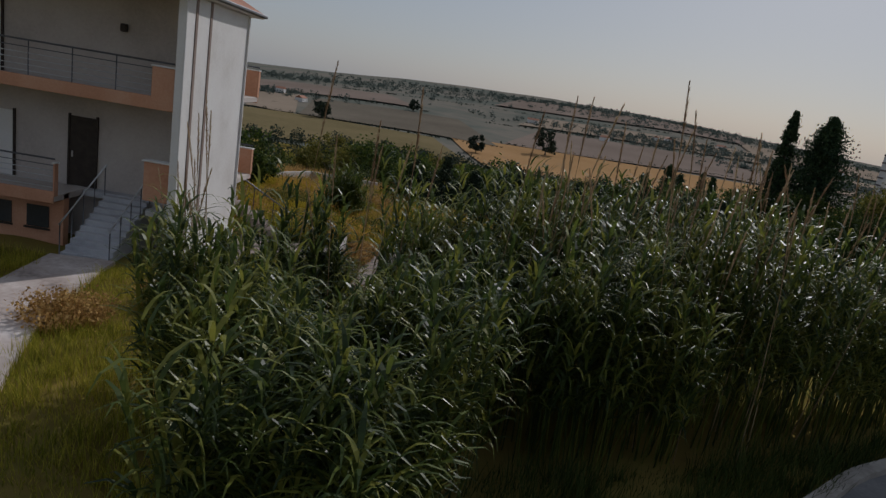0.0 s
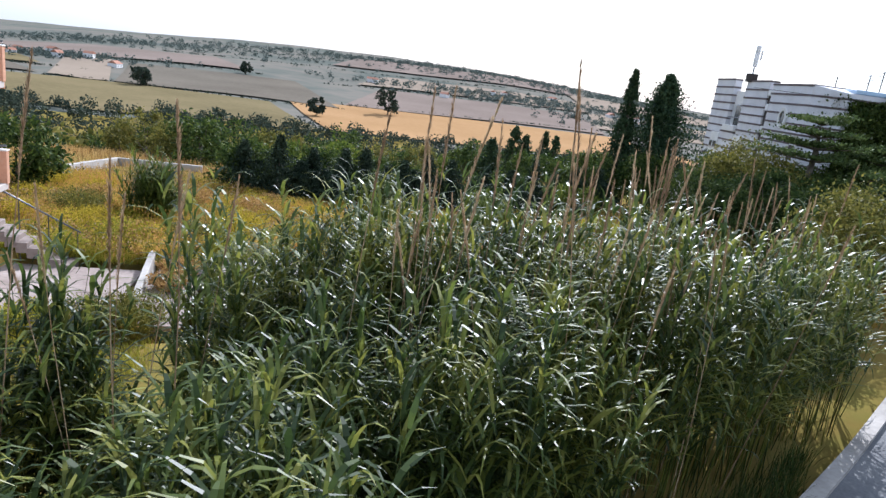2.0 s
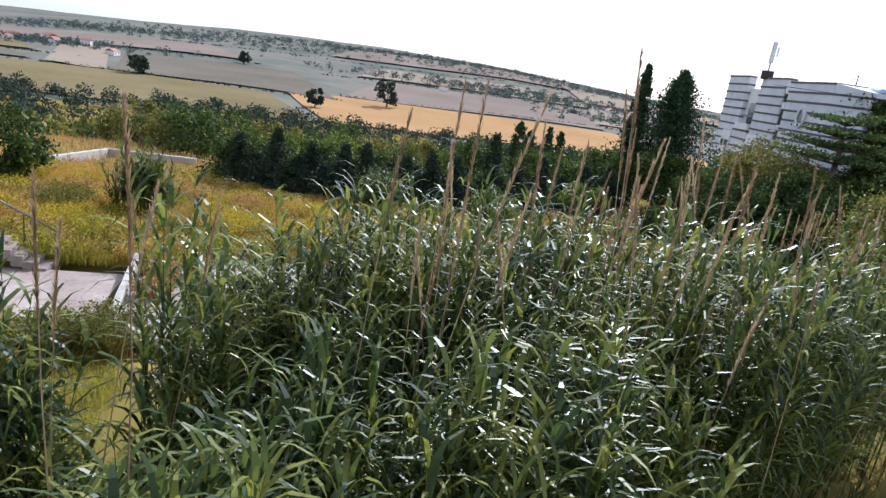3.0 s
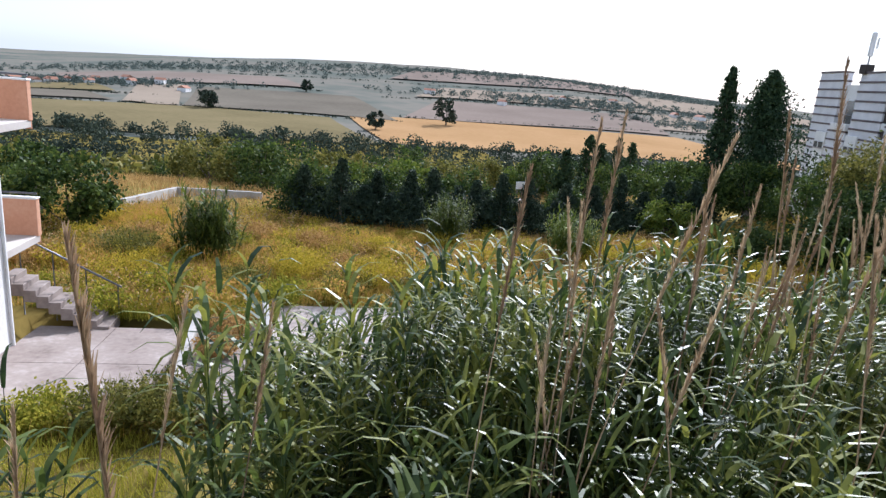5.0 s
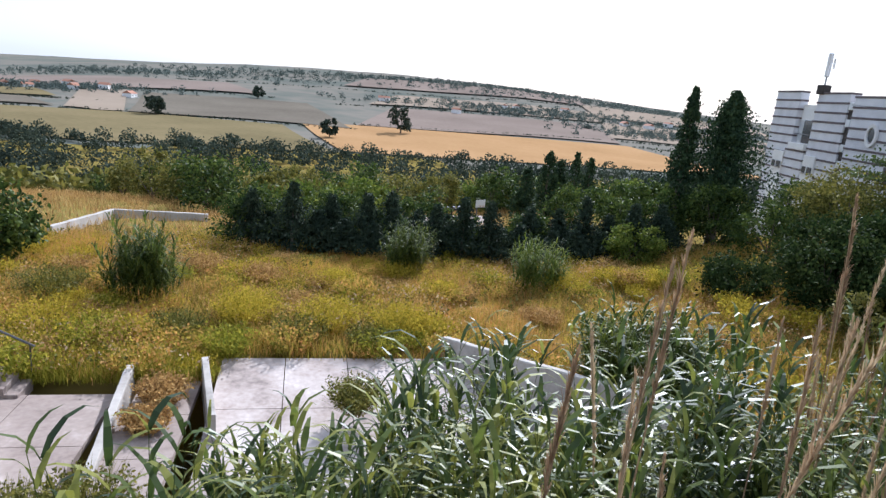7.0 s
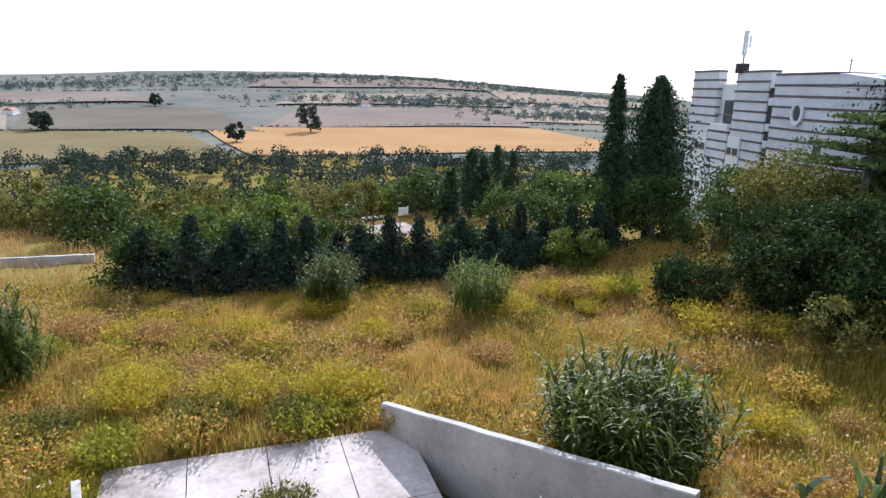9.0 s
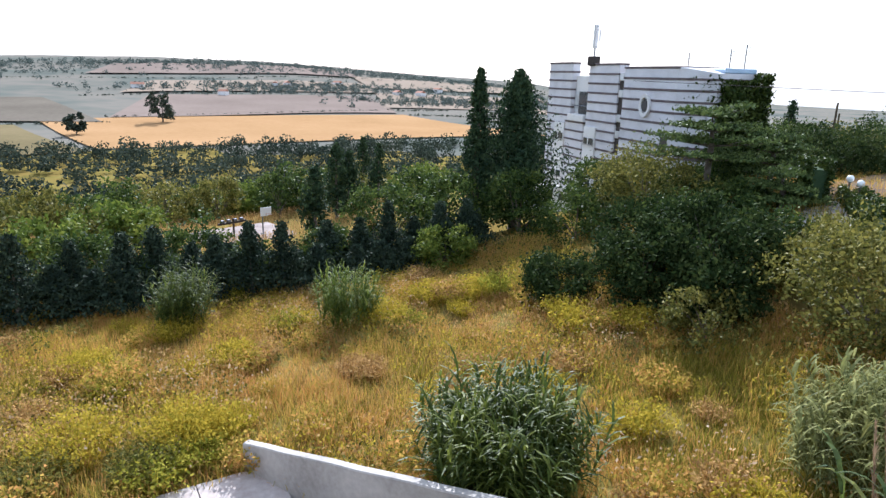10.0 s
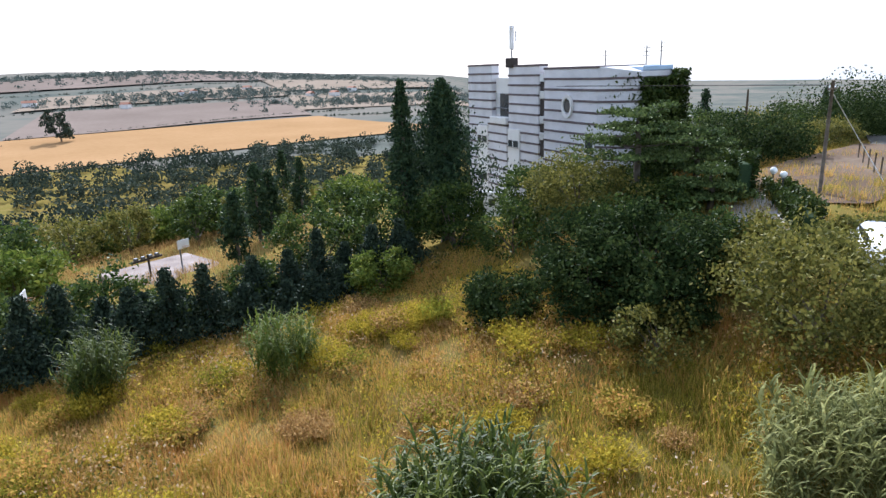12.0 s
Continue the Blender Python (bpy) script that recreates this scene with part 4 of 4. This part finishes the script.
def tufts(x, y):
    return np.sin(x * 1.9 + 0.8 * np.sin(y * 1.1)) * np.sin(y * 1.7 + 0.9 * np.sin(x * 1.3 + 1.0))


def thicket_height(x, y):
    base = 3.35 + 0.5 * np.sin(x * 0.8 + 0.4) * np.cos(y * 0.6 + 0.5) + 0.85 * tufts(x, y)
    mound = 1.8 * np.exp(-((x - 3.0) ** 2 / 20 + (y - 15.4) ** 2 / 8))
    low = 1.2 * np.exp(-((x + 0.2) ** 2 / 3 + (y - 11.5) ** 2 / 2.5)) + 1.1 * np.exp(-((x + 0.5) ** 2 / 5 + (y - 6.0) ** 2 / 5))
    back = 0.9 * sm(4.5, 7, x) * (1 - sm(16.5, 18.2, y)) - 0.5 * sm(11, 15, x)
    rim = (0.5 + 1.2 * sm(3, 6, x)) * sm(15.8, 17.6, y) + 1.2 * sm(14.5, 16.5, y) * sm(3.5, 5.5, x) * (x < 0.6 + 1.3 * (y - 12.6))
    tall = base + mound + back - low - rim * (x < 12)
    return np.minimum(tall, np.where(x > 1, 4.9, np.clip(6.6 - 0.8 * (y - 12.7), 3.0, 5.2)))


xs, ys = rr.uniform(-5.6, 18.4, 12000), rr.uniform(4.4, 21.6, 12000)
ok = inside(xs, ys, TH) & (tufts(xs, ys) + rr.normal(0, 0.25, len(xs)) > -0.22)
xs, ys = xs[ok][:2750], ys[ok][:2750]
hs = thicket_height(xs, ys) * rr.uniform(0.7, 1.08, len(xs))
sv, sf, v, f = reeds(xs, ys, ground(xs, ys) - 0.05, hs, rr, 18, 1.05, 0.16)
tagged(mesh_ob("reed_thicket", np.concatenate([sv, v]), np.concatenate([sf, f + len(sv)]), M_reed), "dense green giant reed thicket with arching leaves", "reeds", kind="stuff")


def plume(rng, h, feather):
    """A dry cane with a narrow seed plume: stem, plume of fine bristles."""
    bend = rng.uniform(0.02, 0.10) * h
    path = [(bend * t * t, 0.0, h * t) for t in (0, 0.35, 0.7, 0.88, 1.0)]
    sv, sf = tube(path, [0.012, 0.010, 0.007, 0.005, 0.002], 4)
    n = feather
    t = rng.uniform(0.80, 1.0, n)
    base = np.stack([bend * t * t, 0 * t, h * t], 1)
    prof = np.sin(np.pi * np.clip((t - 0.79) / 0.215, 0, 1)) ** 0.7
    pv, pf = strips(base, rng.uniform(0, 2 * np.pi, n), rng.uniform(1.3, 1.52, n), 0.05 + 0.10 * prof, np.full(n, 0.011), rng.uniform(0, 0.5, n), 2)
    return sv, sf, pv, pf


protos = []
for k in range(5):
    sv, sf, pv, pf = plume(rr, 1.0 * (5.4 + 0.25 * k), 170)
    e = root("dry_reed", 0, 0, 0, 0, "tall dry reed cane with a narrow tan plume", "reed", "dry reed canes")
    mesh_ob("stem", sv, sf, M_plume, e)
    mesh_ob("plume", pv, pf, M_plume, e)
    protos.append(e)


def plant_plume(k, x, y, s, rz, lean):
    m = pose(x, y, G(x, y), lean * math.cos(rz), lean * math.sin(rz), math.degrees(rz)) @ Matrix.Diagonal((s, s, s, 1))
    ob = protos[k % 5]
    if k < 5:
        ob.matrix_world = m
        return
    c = copy_thing(ob, pose(0, 0, 0))
    c.matrix_basis = m


k = 0
for cxx, cyy, sx, sy, n, s0 in ((2.4, 12.6, 0.9, 0.5, 8, 1.0), (4.4, 12.6, 1.0, 0.5, 10, 1.0), (6.6, 15.4, 0.9, 0.5, 20, 1.0), (9.6, 15.9, 1.3, 0.5, 18, 0.95), (6.6, 13.0, 0.9, 0.4, 11, 1.0), (-1.6, 11.4, 0.6, 0.6, 8, 0.95), (-4.4, 11.0, 0.4, 0.8, 12, 0.84), (4.0, 13.4, 1.2, 0.5, 12, 1.08), (9.0, 14.6, 0.8, 0.5, 10, 0.98)):
    for i in range(n):
        x, y = cxx + rr.normal(0, sx), cyy + rr.normal(0, sy)
        if abs(x - 0.2) < 0.7 and y > 3:
            x += 1.5
        plant_plume(k, x, y, s0 * rr.uniform(0.82, 1.1), rr.uniform(0, 6.28), rr.uniform(0, 11))
        k += 1

# ---- meadow grass and weeds ----
rg = np.random.default_rng(41)


def grass(name, n, xr, yr, h, material, label, mask, blades=9, width=0.012, spread=0.11):
    x, y = rg.uniform(*xr, n), rg.uniform(*yr, n)
    ok = mask(x, y)
    x, y = x[ok], y[ok]
    patch = 0.75 + 0.35 * np.sin(x * 0.9 + 1.2) * np.sin(y * 0.7) + 0.2 * np.sin(x * 2.7 - y * 1.9)
    m = len(x) * blades
    k = np.repeat(np.arange(len(x)), blades)
    bx, by = x[k] + rg.normal(0, spread, m), y[k] + rg.normal(0, spread, m)
    base = np.stack([bx, by, ground(bx, by) - 0.02], 1)
    v, f = strips(base, rg.uniform(0, 2 * np.pi, m), rg.uniform(1.0, 1.5, m), h * patch[k] * rg.uniform(0.5, 1.25, m), np.full(m, width), rg.uniform(0.1, 1.2, m), 2)
    return tagged(mesh_ob(name, v, f, material), label, "grass", kind="stuff")


def open_ground(x, y):
    on_path = np.abs(x - np.interp(y, [5.5, 10.5, 14.0, 18.15], [-6.0, -8.4, -9.7, -10.45])) < 0.95
    return ~(on_path & (y < 18.3)) & ~in_yard(x, y) & ~inside(x, y, TH) & ~((x < -8.0) & (y > 18) & (y < 27.2))


def meadow(x, y):
    return open_ground(x, y) & (y < 46) & (y > 19.5 + 0.0 * x) & (x < 21 - 0.0 * y)


grass("meadow_grass", 33000, (-16, 21), (19.5, 46), 0.6, M_grass, "mixed green and straw meadow grass", meadow, 8, 0.024, 0.14)
grass("green_grass", 5200, (9, 20), (20, 31), 0.4, M_green, "lush yellow-green grass patch", lambda x, y: meadow(x, y) & (((x - 15.3) / 2.6) ** 2 + ((y - 23.6) / 4.2) ** 2 < 1 + 0.3 * np.sin(3 * x)), 9, 0.016)
grass("lush_grass", 5000, (-9, -1.5), (26.4, 30.5), 0.55, M_green, "lush green grass above the yard", meadow, 9, 0.016)
grass("rank_grass", 9000, (-14, -1.5), (3, 20.6), 0.45, M_green, "rank green grass beside the reeds", lambda x, y: open_ground(x, y) & (x < -2.6), 9, 0.014)
grass("dry_weeds", 6500, (-14, 19), (26, 46), 0.75, M_straw, "tall brown dry weeds and seed heads", lambda x, y: meadow(x, y) & (np.sin(x * 0.55 + 0.3 * y) + np.sin(y * 0.45 - 1) + 0.6 * np.sin(x * 1.7) > 0.35), 6, 0.016, 0.16)
grass("slope_grass", 9000, (-30, 40), (44, 95), 0.8, M_straw, "dry straw grass on the slope below", lambda x, y: (np.abs(x) < 14 + 0.5 * (y - 40)), 7, 0.04, 0.3)
# dark leaf colour for the weeds also paints the shadow of the thicket
grass("verge_grass", 8000, (0, 18), (3.5, 17.5), 0.75, M_ivy, "dark rank weeds along the kerb, also darkened as reed shadow", lambda x, y: (y > 0.885 * x + 3.95) & (y < 0.72 * x + 8.6) & ~inside(x, y, TH), 9, 0.016)
grass("bank_grass", 9000, (17, 48), (20, 42), 0.55, M_grass, "dry grass on the bank", lambda x, y: open_ground(x, y), 8, 0.02)


def seed_heads(n, material, label, mask, h0, h1, size):
    x, y = rg.uniform(-16, 21, n), rg.uniform(19.5, 46, n)
    ok = mask(x, y)
    x, y = x[ok], y[ok]
    z = ground(x, y) + rg.uniform(h0, h1, len(x)) * (0.8 + 0.3 * np.sin(x * 0.9 + 1.2) * np.sin(y * 0.7))
    v, f = leaves_at(np.stack([x, y, z], 1), size, rg, 0.8)
    tagged(mesh_ob("seed_heads", v, f, material), label, "weeds", kind="stuff")


def banded(a, b, c, lim):
    return lambda x, y: meadow(x, y) & (np.sin(x * a + 0.4 * y) + np.sin(y * b - x * 0.3 + c) + 0.7 * np.sin(x * 1.9 + c) * np.sin(y * 1.6) > lim)


seed_heads(60000, M_straw, "tan seed heads above the meadow grass", banded(0.5, 0.6, 1.0, 0.1), 0.3, 0.8, 0.09)
seed_heads(60000, M_yellow, "yellow flower heads in the meadow", banded(0.7, 0.5, 3.2, 0.3), 0.4, 0.85, 0.08)
seed_heads(42000, M_olive, "green weed leaves in the meadow", banded(0.6, 0.7, 5.0, 0.2), 0.3, 0.75, 0.1)
seed_heads(14000, M_plume, "rusty seed heads in the meadow", banded(0.45, 0.4, 2.1, 0.7), 0.35, 0.85, 0.09)


def weed_bush(x, y, h, r, material, label, n=420):
    """A many-stemmed weed: fine upright sprays from one crown."""
    e = root("weed_bush", x, y, G(x, y) - 0.03, 0, label, "shrub", "meadow shrubs")
    a, q = rg.uniform(0, 2 * np.pi, n), np.sqrt(rg.uniform(0, 1, n))
    base = np.stack([0.5 * r * q * np.cos(a), 0.5 * r * q * np.sin(a), np.zeros(n)], 1)
    v, f = strips(base, a, 1.5 - 0.75 * q + rg.normal(0, 0.1, n), h * rg.uniform(0.65, 1.15, n), np.full(n, 0.02), rg.uniform(0, 0.5, n), 3)
    mesh_ob("spray", v, f, material, e)
    c = []
    m = n * 5
    k = rg.integers(0, n, m)
    t = rg.uniform(0.35, 1.0, m)
    p = base[k] + np.stack([np.cos(a[k]) * q[k] * 0.6 * h * t, np.sin(a[k]) * q[k] * 0.6 * h * t, h * t * (1 - 0.25 * q[k])], 1) + rg.normal(0, 0.06, (m, 3))
    v, f = leaves_at(p, 0.075, rg, 0.4)
    mesh_ob("foliage", v, f, material, e)


for x, y, h, r, m in ((-1.6, 31.2, 1.35, 1.0, M_yellow), (1.1, 30.6, 1.25, 1.1, M_yellow), (3.4, 30.0, 1.3, 1.0, M_yellow), (0.2, 29.5, 0.9, 0.9, M_olive), (2.4, 29.0, 0.8, 0.8, M_olive), (11.6, 35.6, 1.3, 1.0, M_yellow), (14.6, 36.6, 1.0, 1.1, M_yellow), (16.0, 35.6, 1.0, 1.1, M_yellow), (-3.6, 30.0, 0.9, 0.9, M_olive), (-5.6, 29.0, 1.0, 1.0, M_green), (-7.2, 30.0, 1.1, 1.1, M_yellow), (13.0, 27.5, 0.8, 0.8, M_yellow), (12.2, 29.5, 0.8, 0.8, M_straw), (9.0, 31.5, 0.8, 0.8, M_straw), (5.8, 34.6, 0.9, 0.8, M_yellow), (1.6, 36.0, 0.9, 0.9, M_yellow), (-1.5, 36.5, 1.0, 0.9, M_straw), (-4.0, 38.0, 1.1, 0.9, M_straw), (-8.5, 34.0, 1.2, 1.1, M_olive), (-3.05, 25.4, 0.6, 0.7, M_straw), (-3.1, 23.9, 0.5, 0.6, M_straw), (-4.3, 20.0, 0.9, 0.8, M_olive), (-3.3, 20.1, 1.1, 0.8, M_olive), (-5.6, 20.1, 0.7, 0.8, M_green), (1.6, 24.6, 0.9, 0.6, M_olive), (-8.0, 13.2, 0.8, 1.2, M_straw), (-6.6, 15.6, 0.8, 1.0, M_straw)):
    weed_bush(x, y, h, r, m, {M_yellow: "yellow-green flowering weed bush in the meadow", M_olive: "dull green weed bush beside the yard", M_straw: "brown dry weed bush in the meadow", M_green: "green grass tussock beside the yard"}[m])

# smaller tussocks strewn over the meadow, six kinds
kinds = []
for i, (m, lab) in enumerate(((M_yellow, "small yellow-green weed tussock in the meadow"), (M_straw, "small dry straw tussock in the meadow"), (M_green, "small green grass tussock in the meadow"), (M_yellow, "yellow flowering weed in the meadow"), (M_grass, "golden grass tussock in the meadow"), (M_grass, "mixed grass tussock in the meadow"))):
    before = set(bpy.data.objects)
    weed_bush(-2 + 2.1 * i, 33 + 0.4 * i, 0.75, 0.6, m, lab, 150)
    kinds.append([o for o in bpy.data.objects if o not in before and o.parent is None][0])
for i in range(210):
    x, y = rg.uniform(-12, 19), rg.uniform(20, 44)
    if not bool(meadow(np.array([x]), np.array([y]))[0]) or math.hypot(x - 9.1, y - 24.0) < 1.8:
        continue
    s = rg.uniform(0.6, 1.35)
    c = copy_thing(kinds[int(rg.integers(0, 6))], pose(0, 0, 0))
    c.matrix_basis = pose(x, y, G(x, y) - 0.03, 0, 0, rg.uniform(0, 360)) @ Matrix.Diagonal((s, s, s * rg.uniform(0.8, 1.2), 1))

# ---- uphill drive, fence, pole ----
ribbon("drive", [(25.6, 26.0), (27.6, 28.0), (31.0, 30.2)], 1.8, M_concrete, "pale concrete drive between ivy walls", "drive", 0.12, n=20)
tagged(mesh_ob("earth_bank", *(lambda X, Y: (np.stack([X, Y, ground(X, Y) + 0.10 + 0.25 * sm(31, 40, X) + 0.12 * np.sin(2.1 * X + Y) * np.sin(1.7 * Y)], -1).reshape(-1, 3), np.array([(j * 16 + i, j * 16 + i + 1, j * 16 + i + 17, j * 16 + i + 16) for j in range(9) for i in range(15)])))(*np.meshgrid(np.linspace(29.5, 48, 16), np.linspace(24.6, 31.5, 10))), M_dirt, smooth=True), "bare reddish earth bank beside the drive", "bank", kind="structure")


def ivy_wall(x0, y0, x1, y1, h, th, label, inner=M_brick, share=0.55):
    e = root("ivy_wall", x0, y0, G(x0, y0), math.degrees(math.atan2(y1 - y0, x1 - x0)), label, "hedge", "ivy walls")
    L = math.hypot(x1 - x0, y1 - y0)
    part("wall", box(0, L, -th / 3, th / 3, -0.6, h * share, 0.02), inner, e)
    n = int(2600 * (L + 0.6) * h / 3)
    p = np.stack([rg.uniform(-0.1, L + 0.1, n), rg.choice([-1, 1], n) * rg.normal(th * 0.45, th * 0.12, n), rg.uniform(0.0, 1.0, n) ** 0.8 * h + rg.normal(0, 0.08, n)], 1)
    v, f = leaves_at(p, 0.14, rg)
    mesh_ob("ivy", v, f, M_ivy, e)


ivy_wall(28.9, 29.2, 29.9, 30.2, 2.1, 0.9, "tall clipped ivy-clad pillar at the gate", M_conifer, 0.8)
ivy_wall(26.4, 25.4, 31.0, 28.9, 1.3, 0.8, "ivy-covered garden wall along the drive", M_conifer, 0.6)
ivy_wall(24.2, 29.8, 27.6, 33.2, 0.8, 0.4, "low red brick wall under hanging ivy", M_brick, 0.95)
for x, y, z in ((30.2, 28.6, 2.35), (30.3, 28.2, 2.2), (27.15, 25.3, 1.45)):
    g = root("globe_lamp", x, y, z, 0, "white opal globe lamp on a garden wall", "lamp", "globe lamps")
    bm = bmesh.new()
    bmesh.ops.create_uvsphere(bm, u_segments=16, v_segments=10, radius=0.15)
    part("globe", bm, M_globe, g, "", True)
    rod("stem", (0, 0, -1.2), (0, 0, -0.13), 0.035, M_metal, g)
    rod("collar", (0, 0, -0.17), (0, 0, -0.12), 0.07, M_metal, g, "", 12)

pole = root("utility_pole", 30.8, 26.9, 1.5, 0, "dark wooden utility pole with stay wire", "pole")
vs, fs = tube([(0, 0, -0.6), (0, 0, 2.2), (0, 0, 4.55)], [0.085, 0.075, 0.06], 10)
mesh_ob("shaft", vs, fs, M_bark, pole, "", True)
rod("stay_wire", (0, 0, 4.1), (2.4, -1.6, 0.2), 0.018, M_light_metal, pole, "pale sleeve over the stay wire")
part("crossarm", box(-0.35, 0.35, -0.04, 0.04, 4.2, 4.28, 0.01), M_bark, pole)
for k in (-0.28, 0.0, 0.28):
    rod("insulator", (k, 0, 4.28), (k, 0, 4.4), 0.03, M_globe, pole)
for k in (-0.28, 0.28):
    rod("cable", (k, 0, 4.38), (k - 6, 9, 4.6), 0.008, M_dark, pole)
for x, y, h in ((44, 37, 4.6), (52, 41, 5.0)):
    q = root("utility_pole", x, y, G(x, y), 0, "distant wooden utility pole above the trees", "pole")
    vs, fs = tube([(0, 0, -0.3), (0, 0, h)], [0.09, 0.06], 8)
    mesh_ob("shaft", vs, fs, M_bark, q, "", True)
for i in range(6):
    x, y = 32.4 + 1.5 * i, 25.0 + 0.75 * i
    p = rod("fence_post", (x, y, G(x, y) - 0.2), (x, y, G(x, y) + 1.15), 0.035, M_bark)
    tagged(p, "weathered wooden fence post on the bank", "post", "bank fence")


def car(x, y, rz):
    """A small parked hatchback."""
    e = root("parked_car", x, y, G(x, y) + 0.1, rz, "small white parked hatchback on the lane", "car")
    prof = [(-1.9, 0.35), (-1.95, 0.75), (-1.75, 0.95), (-1.1, 1.42), (0.45, 1.45), (1.05, 1.0), (1.85, 0.85), (1.98, 0.55), (1.95, 0.32)]
    bm = bmesh.new()
    a = [bm.verts.new((px, -0.8 + 0.12 * (pz > 1.2), pz)) for px, pz in prof]
    b = [bm.verts.new((px, 0.8 - 0.12 * (pz > 1.2), pz)) for px, pz in prof]
    for i in range(len(prof)):
        j = (i + 1) % len(prof)
        bm.faces.new((a[i], a[j], b[j], b[i]))
    bm.faces.new(list(reversed(a)))
    bm.faces.new(b)
    bmesh.ops.recalc_face_normals(bm, faces=bm.faces)
    bmesh.ops.bevel(bm, geom=list(bm.edges), offset=0.05, segments=2, affect="EDGES")
    body = part("body", bm, M_carpaint, e, "", True)
    for s in (-1, 1):
        part("side_window", box(-1.0, 0.5, s * 0.76 - 0.012, s * 0.76 + 0.012, 1.0, 1.34, 0.01), M_glass, e)
    part("windscreen", box(0.5, 0.98, -0.6, 0.6, 1.05, 1.38, 0.08), M_glass, e)
    for wx in (-1.25, 1.25):
        for wy in (-0.74, 0.74):
            bm = bmesh.new()
            bmesh.ops.create_cone(bm, cap_ends=True, segments=20, radius1=0.3, radius2=0.3, depth=0.2, matrix=Matrix.Translation((wx, wy, 0.3)) @ Matrix.Rotation(radians(90), 4, "X"))
            wh = part("wheel", bm, M_tyre, e)
            bm = bmesh.new()
            bmesh.ops.create_cone(bm, cap_ends=True, segments=16, radius1=0.17, radius2=0.17, depth=0.215, matrix=Matrix.Translation((wx, wy, 0.3)) @ Matrix.Rotation(radians(90), 4, "X"))
            part("rim", bm, M_light_metal, wh)


car(24.8, 22.4, 28)

# ---- paved court below ----
CZ = -5.2
ct = root("court", 12.97, 60.45, CZ, 12, "pale paved ball court among the trees", "court")
ct["kind"] = "structure"
part("paving", box(-3.4, 3.0, -3.6, 2.6, -1.5, -0.15, 0.03), M_slabpink, ct)


def ball_hoop(x, y, rz):
    hoop = root("basketball_hoop", x, y, CZ - 0.15, rz, "white basketball board on a steel post", "hoop", "court hoops")
    rod("post", (0, 0, 0), (0, 0, 2.0), 0.05, M_metal, hoop)
    rod("arm", (0, 0, 1.85), (0, 0.4, 2.0), 0.04, M_metal, hoop)
    part("backboard", box(-0.45, 0.45, 0.4, 0.44, 1.65, 2.25, 0.01), M_board, hoop)
    vs, fs = tube([(0.23 * math.cos(a), 0.67 + 0.23 * math.sin(a), 1.8) for a in np.linspace(0, 2 * math.pi, 17)], [0.012] * 17, 5)
    mesh_ob("rim", vs, fs, M_orange, hoop)


ball_hoop(13.66, 58.83, 200)
ball_hoop(3.91, 53.51, 250)
lp = root("court_post", 11.71, 59.13, CZ - 0.15, 20, "dark steel post with a crossbar beside the court", "post")
rod("post", (0, 0, 0), (0, 0, 1.5), 0.07, M_dark, lp)
part("crossbar", box(-1.2, 1.0, -0.08, 0.08, 1.15, 1.3, 0.02), M_dark, lp)
for k in range(4):
    part("spotlight", box(-1.0 + 0.5 * k, -0.75 + 0.5 * k, -0.15, 0.1, 1.3, 1.48, 0.03), M_metal, lp)
